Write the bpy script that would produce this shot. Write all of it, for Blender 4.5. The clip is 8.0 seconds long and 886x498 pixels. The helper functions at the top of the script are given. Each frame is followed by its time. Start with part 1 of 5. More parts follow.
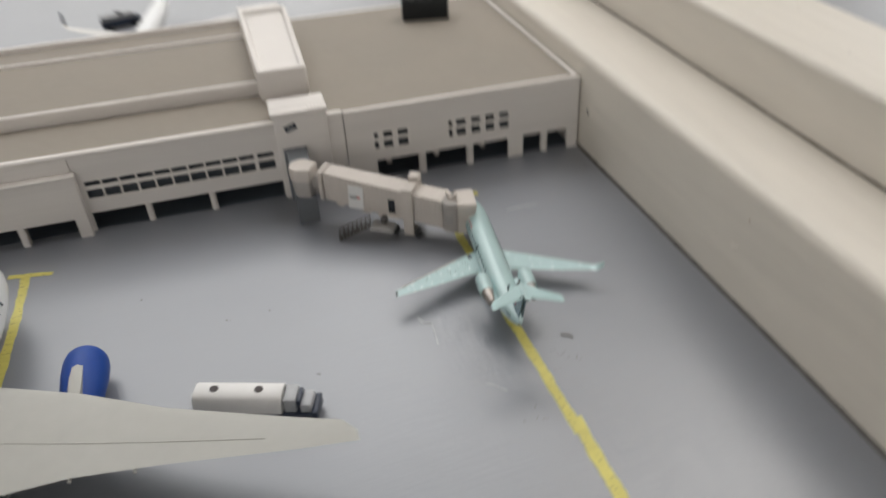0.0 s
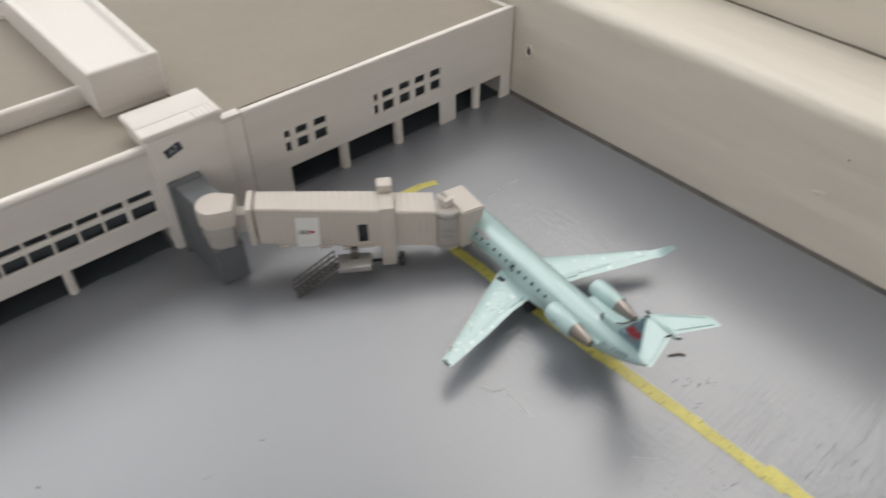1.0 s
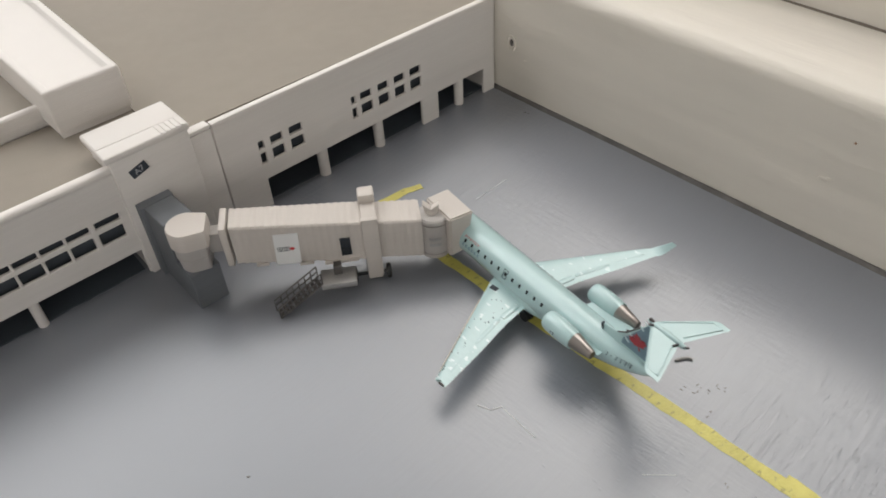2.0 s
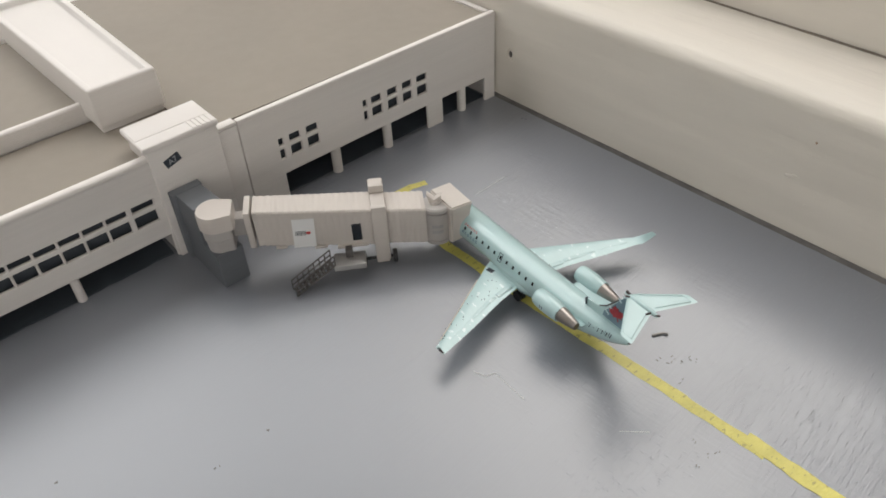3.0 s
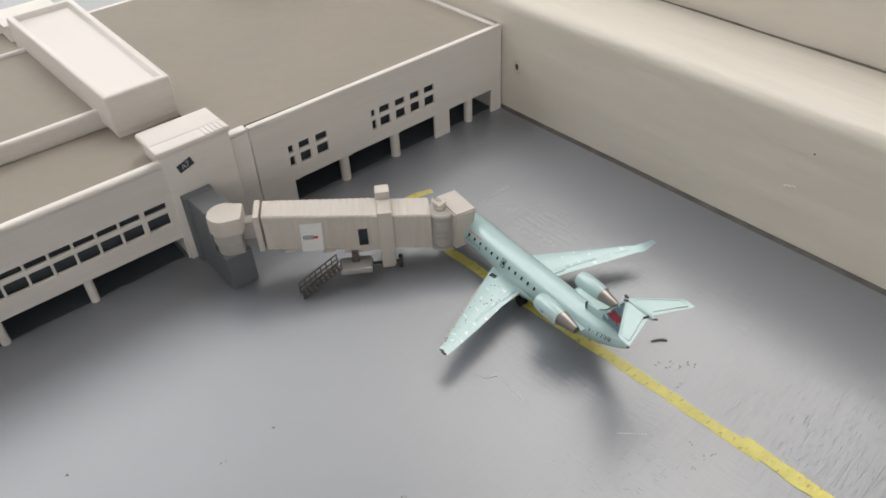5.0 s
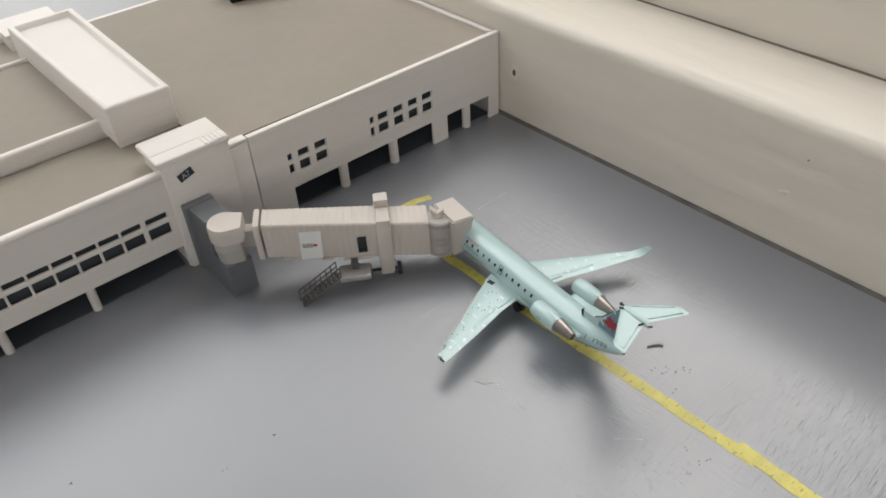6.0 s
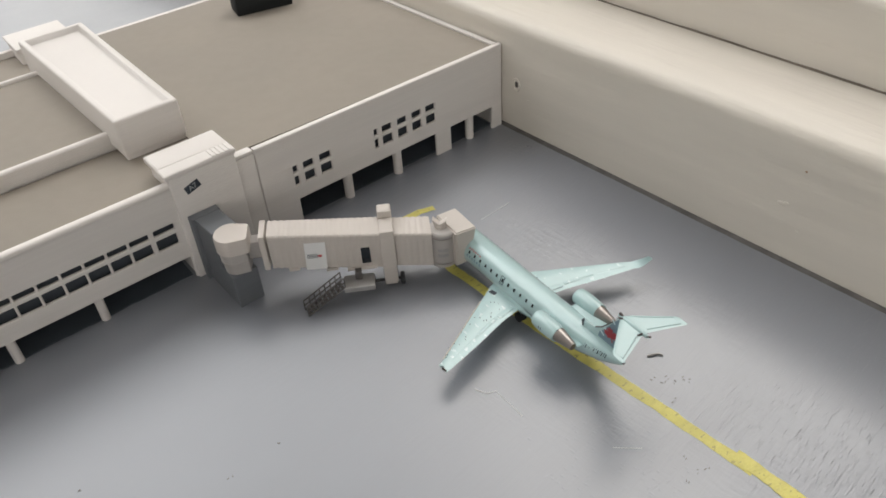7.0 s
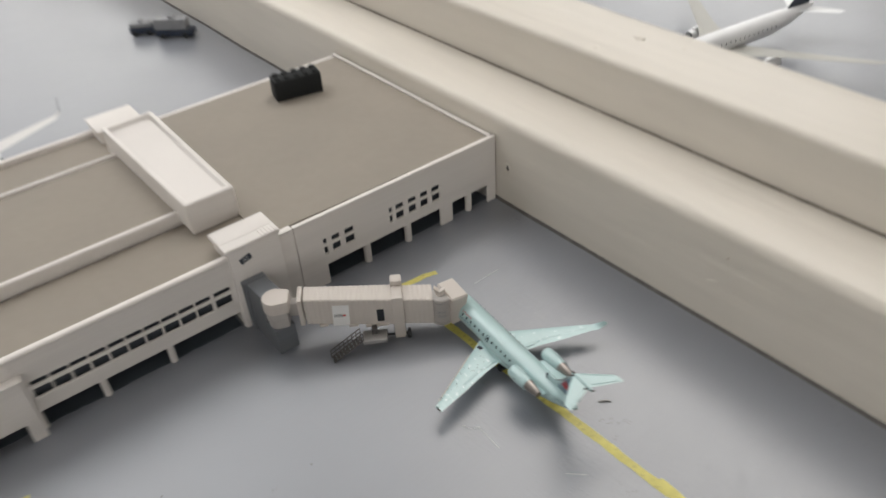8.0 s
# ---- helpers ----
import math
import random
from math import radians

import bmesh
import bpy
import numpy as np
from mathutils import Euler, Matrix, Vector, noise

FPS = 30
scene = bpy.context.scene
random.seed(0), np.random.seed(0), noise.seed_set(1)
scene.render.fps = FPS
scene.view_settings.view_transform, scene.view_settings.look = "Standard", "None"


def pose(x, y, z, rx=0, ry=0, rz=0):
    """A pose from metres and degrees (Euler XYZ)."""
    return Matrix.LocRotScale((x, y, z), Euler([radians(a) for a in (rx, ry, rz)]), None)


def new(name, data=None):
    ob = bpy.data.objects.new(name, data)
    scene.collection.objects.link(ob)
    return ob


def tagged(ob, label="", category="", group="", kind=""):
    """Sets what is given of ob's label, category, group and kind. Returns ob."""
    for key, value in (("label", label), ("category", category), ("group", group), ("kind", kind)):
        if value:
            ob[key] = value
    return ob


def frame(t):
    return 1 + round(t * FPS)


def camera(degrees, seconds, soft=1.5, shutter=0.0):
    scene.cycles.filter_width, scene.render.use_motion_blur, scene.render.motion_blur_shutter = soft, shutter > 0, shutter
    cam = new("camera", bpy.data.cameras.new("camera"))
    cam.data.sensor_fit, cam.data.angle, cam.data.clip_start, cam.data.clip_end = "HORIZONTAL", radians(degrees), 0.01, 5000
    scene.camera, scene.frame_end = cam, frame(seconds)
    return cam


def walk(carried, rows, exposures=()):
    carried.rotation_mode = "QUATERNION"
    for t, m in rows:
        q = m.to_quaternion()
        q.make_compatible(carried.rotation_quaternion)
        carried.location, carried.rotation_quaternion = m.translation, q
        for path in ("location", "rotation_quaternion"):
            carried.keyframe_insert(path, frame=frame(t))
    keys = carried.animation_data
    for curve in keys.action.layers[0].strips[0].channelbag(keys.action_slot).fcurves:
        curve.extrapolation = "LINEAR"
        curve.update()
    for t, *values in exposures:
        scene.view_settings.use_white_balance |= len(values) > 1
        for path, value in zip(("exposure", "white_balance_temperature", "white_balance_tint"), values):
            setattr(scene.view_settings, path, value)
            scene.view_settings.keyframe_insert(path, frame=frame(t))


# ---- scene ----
U = 0.01  # the place is given in centimetres
cam = camera(59.26, 8.0, soft=1.7, shutter=0.5)
# seconds; eye in centimetres; turn in degrees
PATH = [
    (0.0, -9.911, -21.376, 12.501, 54.499, 2.602, -15.330),
    (0.1, -10.366, -20.670, 12.915, 51.033, 3.806, -18.570),
    (0.2, -10.717, -19.920, 12.973, 49.630, 5.540, -21.275),
    (0.3, -11.347, -18.546, 12.996, 48.891, 5.500, -24.494),
    (0.5, -12.101, -15.267, 11.851, 48.120, 2.724, -30.814),
    (0.7, -12.545, -13.846, 10.362, 48.198, 0.143, -36.144),
    (1.0, -13.035, -13.248, 10.955, 48.134, 0.679, -39.330),
    (1.2, -14.096, -12.720, 10.695, 48.614, 0.753, -39.580),
    (1.5, -13.968, -12.160, 9.317, 47.670, 0.849, -39.888),
    (1.7, -13.468, -12.378, 10.149, 47.639, 1.648, -40.858),
    (2.0, -12.354, -12.663, 10.674, 47.255, 2.714, -41.591),
    (2.2, -13.230, -13.102, 10.837, 47.739, 2.371, -41.896),
    (3.3, -13.366, -13.944, 11.301, 49.004, 2.309, -40.489),
    (3.5, -13.389, -13.947, 11.384, 48.879, 2.195, -40.306),
    (4.0, -13.581, -14.185, 11.348, 49.186, 2.250, -40.029),
    (4.5, -13.541, -14.221, 11.384, 49.326, 2.242, -39.919),
    (4.7, -13.495, -14.253, 11.326, 49.798, 2.262, -39.945),
    (5.8, -13.784, -14.414, 11.142, 50.247, 2.576, -39.939),
    (6.0, -13.474, -14.380, 11.477, 49.955, 2.752, -40.045),
    (6.5, -13.485, -14.448, 11.553, 50.193, 2.954, -39.955),
    (7.0, -13.491, -14.536, 11.678, 50.499, 3.066, -39.712),
    (7.5, -13.887, -14.635, 11.515, 50.992, 2.875, -39.326),
    (7.8, -14.254, -15.179, 13.141, 51.359, 2.500, -39.301),
    (7.9, -14.548, -15.652, 14.471, 51.312, 2.398, -39.352),
    (8.0, -14.701, -16.923, 15.496, 51.677, 2.877, -38.246),
]
walk(cam, [(t, pose(x * U, y * U, z * U, rx, ry, rz)) for t, x, y, z, rx, ry, rz in PATH],
     [(0.0, -0.44), (0.5, -0.30), (1.0, -0.22), (1.5, -0.09), (2.0, -0.23), (4.5, -0.19), (7.0, -0.23), (7.7, -0.27), (8.0, -0.38)])

# ---- world and lights ----
world = bpy.data.worlds.new("room_light")
world.use_nodes = True
scene.world = world
world.node_tree.nodes["Background"].inputs[0].default_value = (0.9, 0.95, 1.0, 1)
world.node_tree.nodes["Background"].inputs[1].default_value = 0.02
scene.view_settings.exposure = 0.0


def ceiling_panel_light(x, y, z, size, watts, colour):
    lamp = bpy.data.lights.new("panel_lamp", "AREA")
    lamp.shape, lamp.size, lamp.energy, lamp.color = "SQUARE", size * U, watts, colour
    ob = new("panel_lamp", lamp)
    ob.matrix_world = pose(x * U, y * U, z * U)
    return ob


# unseen panels, added; placed and sized to match shadows and floor reflections
LAMPS = [(65, 25, 103.5, 94, 5.4, (1.0, 0.95, 0.90)), (-32, 98, 103.5, 102, 7.3, (0.93, 0.96, 1.0)), (-98, -14, 103.5, 9, 1.0, (1.0, 0.97, 0.93))]
# unseen windows, added for fill and floor reflections: wall, its turn, from and to along the wall (seen from inside,
# left to right), sill and head, watts, tint
FILL_WINDOWS = [
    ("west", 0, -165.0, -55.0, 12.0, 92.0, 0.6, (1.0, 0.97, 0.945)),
    ("north", -90, -130.0, 90.0, 34.0, 98.0, 2.2, (0.95, 0.98, 1.0)),
    ("south", 90, 20.0, 150.0, 22.0, 92.0, 1.35, (1.0, 0.985, 0.97)),
    ("east", 180, -170.0, -55.0, 46.0, 99.0, 3.0, (0.97, 0.985, 1.0)),
]
for lx, ly, lz, ls, lw, tint in LAMPS:
    ceiling_panel_light(lx, ly, lz, ls, lw, tint)
for wall, turn, y0, y1, z0, z1, watts, tint in FILL_WINDOWS:
    lamp = bpy.data.lights.new("fill_lamp", "AREA")
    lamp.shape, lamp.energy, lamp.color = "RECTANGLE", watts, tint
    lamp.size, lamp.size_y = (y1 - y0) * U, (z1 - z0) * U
    new("fill_lamp", lamp).matrix_world = pose(0, 0, 0, 0, 0, turn) @ pose(-1.76, (y0 + y1) / 2 * U, (z0 + z1) / 2 * U, 90, 0, -90)


# ---- materials ----
def material(name, colour, rough=0.5, metal=0.0, vary=0.06, scale=300.0, bump=0.0, bump_scale=900.0,
             coat=0.0, stretch=(1, 1, 1), specular=0.5, spots=0.0, spot_colour=(0.1, 0.09, 0.08), big=0.05, depth=0.0002):
    """Painted or moulded surface: two scales of tint, uneven gloss and fine relief."""
    m = bpy.data.materials.new(name)
    m.use_nodes = True
    nodes, links = m.node_tree.nodes, m.node_tree.links
    b = nodes["Principled BSDF"]
    b.inputs["Roughness"].default_value, b.inputs["Metallic"].default_value = rough, metal
    b.inputs["Coat Weight"].default_value = coat
    b.inputs["Coat Roughness"].default_value = 0.12
    b.inputs["Specular IOR Level"].default_value = specular
    coords = nodes.new("ShaderNodeTexCoord")
    mapping = nodes.new("ShaderNodeMapping")
    mapping.inputs["Scale"].default_value = stretch
    links.new(coords.outputs["Object"], mapping.inputs["Vector"])

    def noise_of(s, detail=4.0):
        t = nodes.new("ShaderNodeTexNoise")
        t.inputs["Scale"].default_value, t.inputs["Detail"].default_value = s, detail
        links.new(mapping.outputs[0], t.inputs["Vector"])
        return t.outputs["Fac"]

    def ranged(src, lo, hi):
        r = nodes.new("ShaderNodeMapRange")
        r.inputs["From Min"].default_value, r.inputs["From Max"].default_value = 0.3, 0.7
        r.inputs["To Min"].default_value, r.inputs["To Max"].default_value = lo, hi
        links.new(src, r.inputs["Value"])
        return r.outputs[0]

    fine, broad = noise_of(scale), noise_of(scale * 0.12, 3.0)
    mul = nodes.new("ShaderNodeMath")
    mul.operation = "MULTIPLY"
    links.new(ranged(fine, 1 - vary, 1 + vary), mul.inputs[0])
    links.new(ranged(broad, 1 - big, 1 + big), mul.inputs[1])
    tint = nodes.new("ShaderNodeVectorMath")
    tint.operation = "SCALE"
    tint.inputs[0].default_value = colour
    links.new(mul.outputs[0], tint.inputs["Scale"])
    out = tint.outputs[0]
    if spots:
        s = noise_of(scale * 1.7, 2.0)
        step = nodes.new("ShaderNodeMapRange")
        step.inputs["From Min"].default_value, step.inputs["From Max"].default_value = 0.75 - spots, 0.78 - spots
        links.new(s, step.inputs["Value"])
        mix = nodes.new("ShaderNodeMix")
        mix.data_type = "RGBA"
        links.new(step.outputs[0], mix.inputs["Factor"])
        links.new(out, mix.inputs["A"])
        mix.inputs["B"].default_value = (*spot_colour, 1)
        out = mix.outputs["Result"]
    links.new(out, b.inputs["Base Color"])
    links.new(ranged(broad, max(rough - 0.06, 0.03), rough + 0.06), b.inputs["Roughness"])
    if bump:
        bn = nodes.new("ShaderNodeBump")
        bn.inputs["Strength"].default_value, bn.inputs["Distance"].default_value = bump, depth
        links.new(noise_of(bump_scale, 5.0), bn.inputs["Height"])
        links.new(bn.outputs[0], b.inputs["Normal"])
    return m


WHITE = material("white_print", (0.74, 0.702, 0.668), 0.55, vary=0.022, big=0.03, bump=0.6, bump_scale=900, stretch=(0.12, 0.12, 4))
ROOF = material("roof_board", (0.285, 0.252, 0.213), 0.75, vary=0.02, big=0.05, bump=0.15, bump_scale=2500)
GREY = material("grey_print", (0.14, 0.15, 0.165), 0.55, vary=0.03, bump=0.3, bump_scale=900, stretch=(0.12, 0.12, 4))
BRIDGE = material("bridge_resin", (0.57, 0.523, 0.48), 0.5, vary=0.02, big=0.03, bump=0.4, bump_scale=700, stretch=(0.15, 0.15, 5))
GREY_RESIN = material("greyed_resin", (0.41, 0.385, 0.365), 0.5, vary=0.02, big=0.03, bump=0.5, bump_scale=700, stretch=(0.15, 0.15, 5))
# shade inside and under the terminal is put into these two colours
RECESS_SHADE = material("recess_shade", (0.054, 0.064, 0.076), 0.6)
SHADE_GREY = material("base_shade", (0.08, 0.095, 0.115), 0.6)
GLASS_BLACK = material("black_window", (0.012, 0.016, 0.022), 0.2)
CREAM = material("cream_gloss_paint", (0.675, 0.630, 0.560), 0.42, vary=0.022, scale=240, big=0.03, bump=0.6, bump_scale=170, stretch=(1, 0.14, 1), specular=0.45, depth=0.0011)
MINT = material("mint_enamel", (0.40, 0.56, 0.563), 0.345, vary=0.012, big=0.02, bump=0.06, bump_scale=1200, coat=0.75)
BARE = material("rubbed_edge", (0.50, 0.45, 0.40), 0.4, metal=0.3, vary=0.1)
MINT_WORN = material("worn_mint_enamel", (0.425, 0.585, 0.588), 0.345, vary=0.02, scale=380, big=0.03, bump=0.7, bump_scale=420, coat=0.8, spots=0.11, spot_colour=(0.62, 0.745, 0.745))
MINT_FLAKED = material("flaked_mint_enamel", (0.42, 0.58, 0.582), 0.345, vary=0.02, scale=430, big=0.03, bump=0.9, bump_scale=420, coat=0.9, stretch=(0.7, 1.5, 1), spots=0.12, spot_colour=(0.63, 0.735, 0.735))
METAL = material("dull_metal", (0.33, 0.30, 0.28), 0.36, metal=1.0, vary=0.08, bump=0.1)
ETCHED = material("etched_steel", (0.115, 0.108, 0.104), 0.45, metal=0.4, vary=0.1)
BLACK = material("black_rubber", (0.015, 0.016, 0.018), 0.5)
BLOCK = material("black_block", (0.018, 0.020, 0.021), 0.75, specular=0.25)
INK = material("dark_ink", (0.03, 0.04, 0.055), 0.45)
INK_RED = material("red_ink", (0.52, 0.04, 0.04), 0.45)
RED = material("red_decal", (0.33, 0.03, 0.04), 0.35)
DEEP = material("deep_blue_decal", (0.15, 0.24, 0.29), 0.35, vary=0.1)
PALE = material("pale_decal", (0.60, 0.74, 0.76), 0.35)
BLUE = material("blue_enamel", (0.008, 0.055, 0.29), 0.42, vary=0.04, specular=0.3)
TANK = material("tank_white", (0.80, 0.79, 0.78), 0.55, vary=0.015)
LINER = material("liner_white", (0.80, 0.81, 0.82), 0.35, coat=0.4, vary=0.01)
WING = material("liner_wing_grey", (0.405, 0.40, 0.37), 0.42, vary=0.02, big=0.03)
WING_PALE = material("pale_wing", (0.62, 0.61, 0.59), 0.5, vary=0.02)
PAPER = material("paper_label", (0.80, 0.80, 0.79), 0.6, vary=0.01)
YELLOW = material("yellow_line_paint", (0.60, 0.54, 0.135), 0.35, vary=0.07, scale=700, big=0.12, bump=0.6, bump_scale=2600, stretch=(0.5, 1, 1), spots=0.125, spot_colour=(0.40, 0.35, 0.11))
NAVY = material("navy_plastic", (0.02, 0.03, 0.055), 0.4)
PLASTIC = material("grey_plastic", (0.27, 0.275, 0.285), 0.5)
PALE_PLASTIC = material("pale_plastic", (0.42, 0.43, 0.45), 0.45)
PLASTER = material("room_plaster", (0.76, 0.745, 0.72), 0.9, scale=4, big=0.03)
BOARDS = material("room_floor", (0.38, 0.33, 0.27), 0.5, scale=8, vary=0.15, stretch=(1, 0.1, 1))
CRUMB = material("dark_debris", (0.06, 0.05, 0.05), 0.7)
CHIP = material("metal_chip", (0.30, 0.29, 0.28), 0.4, metal=0.3)
FOOT_SHADE = material("foot_shade", (0.13, 0.122, 0.115), 0.95, vary=0.25, scale=200, bump=0.6)
SEAM_BROWN = material("seam_brown", (0.15, 0.125, 0.10), 0.9, vary=0.2, scale=200, bump=0.6)
FLECK = material("brown_flecks", (0.13, 0.115, 0.105), 0.7)
LIGHT_SCUFF = material("pale_scuff", (0.58, 0.585, 0.60), 0.5)


def glowing(name, strength):
    m = bpy.data.materials.new(name)
    m.use_nodes = True
    b = m.node_tree.nodes["Principled BSDF"]
    b.inputs["Emission Color"].default_value = (1, 0.97, 0.92, 1)
    b.inputs["Emission Strength"].default_value = strength
    return m


DIFFUSER = glowing("lamp_diffuser", 2.0)
# glow added behind the unseen fill windows
FILL_GLOW = glowing("fill_glow", 1.1)


def floor_material():
    """Grey gloss paint brushed on a wooden board: streaks along the grain with glints tinted in, and pressed-in flecks.
    """
    m = bpy.data.materials.new("grey_brushed_paint")
    m.use_nodes = True
    nodes, links = m.node_tree.nodes, m.node_tree.links
    b = nodes["Principled BSDF"]
    coords = nodes.new("ShaderNodeTexCoord")
    turn = nodes.new("ShaderNodeMapping")
    turn.inputs["Rotation"].default_value = (0, 0, radians(-5))
    links.new(coords.outputs["Object"], turn.inputs["Vector"])

    def streak(sx, sy, s, detail, rough=0.6):
        k = nodes.new("ShaderNodeMapping")
        k.inputs["Scale"].default_value = (sx, sy, 1)
        links.new(turn.outputs[0], k.inputs["Vector"])
        t = nodes.new("ShaderNodeTexNoise")
        t.inputs["Scale"].default_value, t.inputs["Detail"].default_value = s, detail
        t.inputs["Roughness"].default_value = rough
        links.new(k.outputs[0], t.inputs["Vector"])
        return t.outputs["Fac"]

    def ranged(src, a, c, lo, hi):
        r = nodes.new("ShaderNodeMapRange")
        r.interpolation_type = "SMOOTHSTEP"
        r.inputs["From Min"].default_value, r.inputs["From Max"].default_value = a, c
        r.inputs["To Min"].default_value, r.inputs["To Max"].default_value = lo, hi
        links.new(src, r.inputs["Value"])
        return r.outputs[0]

    def math(op, p, q):
        n = nodes.new("ShaderNodeMath")
        n.operation = op
        for i, v in enumerate((p, q)):
            if isinstance(v, (int, float)):
                n.inputs[i].default_value = v
            else:
                links.new(v, n.inputs[i])
        return n.outputs[0]

    sep = nodes.new("ShaderNodeSeparateXYZ")
    links.new(coords.outputs["Object"], sep.inputs[0])
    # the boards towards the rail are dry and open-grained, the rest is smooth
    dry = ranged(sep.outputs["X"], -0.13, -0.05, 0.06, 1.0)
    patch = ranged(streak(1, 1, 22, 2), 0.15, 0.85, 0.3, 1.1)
    streaked = math("MULTIPLY", dry, patch)
    open_grain = math("MULTIPLY", math("MULTIPLY", patch, ranged(sep.outputs["X"], -0.065, -0.03, 0.15, 1.0)), ranged(sep.outputs["Y"], -0.125, -0.085, 1.0, 0.12))
    grain = math("SUBTRACT", streak(0.03, 1, 3000, 3), 0.5)
    coarse = math("SUBTRACT", streak(0.12, 1, 620, 3), 0.5)
    swell = math("SUBTRACT", streak(0.6, 1, 55, 2), 0.5)
    # short slits where the grain has opened, in two sizes
    slit = ranged(streak(0.075, 1, 3300, 1.0), 0.695, 0.735, 0.0, 1.0)
    hair = ranged(streak(0.045, 1, 5600, 1.0), 0.66, 0.72, 0.0, 1.0)
    crack = math("MULTIPLY", math("MAXIMUM", slit, math("MULTIPLY", hair, 0.6)), open_grain)
    broad = streak(0.5, 1, 14, 3)
    # lighter grain streaks put glints of the relief into the colour
    tone = math("ADD", ranged(broad, 0.15, 0.85, 0.93, 1.07), math("MULTIPLY", math("MULTIPLY", grain, streaked), 0.16))
    tone = math("MULTIPLY", tone, ranged(crack, 0, 1, 1.0, 0.45))
    tint = nodes.new("ShaderNodeVectorMath")
    tint.operation = "SCALE"
    tint.inputs[0].default_value = (0.199, 0.211, 0.238)
    links.new(tone, tint.inputs["Scale"])
    links.new(tint.outputs[0], b.inputs["Base Color"])
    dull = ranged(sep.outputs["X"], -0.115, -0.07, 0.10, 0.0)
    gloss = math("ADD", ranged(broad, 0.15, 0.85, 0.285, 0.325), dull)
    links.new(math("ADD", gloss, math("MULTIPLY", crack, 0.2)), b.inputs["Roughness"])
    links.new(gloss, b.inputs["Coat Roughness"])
    b.inputs["Specular IOR Level"].default_value = 0.9
    b.inputs["Coat Weight"].default_value = 0.8
    # brush relief: fine furrows along the grain, a slow swell, and short strokes laid across
    strokes = math("MULTIPLY", math("SUBTRACT", streak(1, 0.2, 1100, 2), 0.5), ranged(streak(1, 1, 38, 2), 0.36, 0.72, 0.0, 1.0))
    height = math("ADD", math("MULTIPLY", grain, 0.34), math("MULTIPLY", coarse, 0.5))
    height = math("ADD", height, math("MULTIPLY", math("MULTIPLY", strokes, ranged(sep.outputs["X"], -0.085, -0.068, 0.0, 1.0)), 0.7))
    height = math("MULTIPLY", height, streaked)
    height = math("ADD", height, math("MULTIPLY", swell, 0.8))
    height = math("SUBTRACT", height, math("MULTIPLY", crack, 0.35))
    bump = nodes.new("ShaderNodeBump")
    bump.inputs["Strength"].default_value, bump.inputs["Distance"].default_value = 1.0, 0.00022
    links.new(height, bump.inputs["Height"])
    links.new(bump.outputs[0], b.inputs["Normal"])
    links.new(bump.outputs[0], b.inputs["Coat Normal"])
    return m


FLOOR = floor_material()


# ---- mesh helpers (centimetres in, metres out) ----
def finish(name, bm, mat, smooth=35):
    bm.normal_update()
    me = bpy.data.meshes.new(name)
    for v in bm.verts:
        v.co *= U
    bm.to_mesh(me)
    bm.free()
    for p in me.polygons:
        p.use_smooth = True
    me.set_sharp_from_angle(angle=radians(smooth))
    me.materials.append(mat)
    return me


def part(name, bm, mat, parent=None, label="", smooth=35):
    """Links a bmesh as one mesh object under a thing or a part."""
    ob = new(name, finish(name, bm, mat, smooth))
    if parent is not None:
        ob.parent = parent
    if label:
        ob["label"] = label
    return ob


def thing(name, label, category, m=None, group="", kind=""):
    ob = new(name)
    ob.empty_display_size = 0.005
    if m is not None:
        ob.matrix_world = m
    return tagged(ob, label, category, group, kind)


def at(x, y, z=0.0, turn=0.0):
    return pose(x * U, y * U, z * U, 0, 0, turn)


def box(bm, x0, x1, y0, y1, z0, z1, r=0.0, m=None, seg=2):
    b = bmesh.new()
    bmesh.ops.create_cube(b, size=1)
    for v in b.verts:
        v.co = Vector(((x0 + x1) / 2 + v.co.x * (x1 - x0), (y0 + y1) / 2 + v.co.y * (y1 - y0), (z0 + z1) / 2 + v.co.z * (z1 - z0)))
    if r:
        bmesh.ops.bevel(b, geom=b.edges[:], offset=r, segments=seg, affect="EDGES", profile=0.5)
    add_to(bm, b, m)
    return bm


def add_to(bm, b, m=None):
    if m is not None:
        bmesh.ops.transform(b, matrix=m, verts=b.verts)
    made = {v: bm.verts.new(v.co) for v in b.verts}
    for f in b.faces:
        bm.faces.new([made[v] for v in f.verts])
    b.free()


def boxed(*args, **kw):
    return box(bmesh.new(), *args, **kw)


def cyl(bm, p, q, r0, r1=None, n=20, caps=True):
    """A round bar from p to q."""
    r1 = r0 if r1 is None else r1
    p, q = Vector(p), Vector(q)
    axis = (q - p).normalized()
    a = axis.orthogonal().normalized()
    c = axis.cross(a)
    rings = [[o + r * (math.cos(k * math.tau / n) * a + math.sin(k * math.tau / n) * c) for k in range(n)] for o, r in ((p, r0), (q, r1))]
    loft(bm, rings, caps)
    return bm


def loft(bm, rings, caps=True, closed=True):
    rows = [[bm.verts.new(v) for v in ring] for ring in rings]
    n = len(rows[0])
    for a, b in zip(rows, rows[1:]):
        for k in range(n if closed else n - 1):
            bm.faces.new((a[k], a[(k + 1) % n], b[(k + 1) % n], b[k]))
    if caps:
        bm.faces.new(rows[0][::-1])
        bm.faces.new(rows[-1])
    bmesh.ops.recalc_face_normals(bm, faces=bm.faces[:])
    return bm


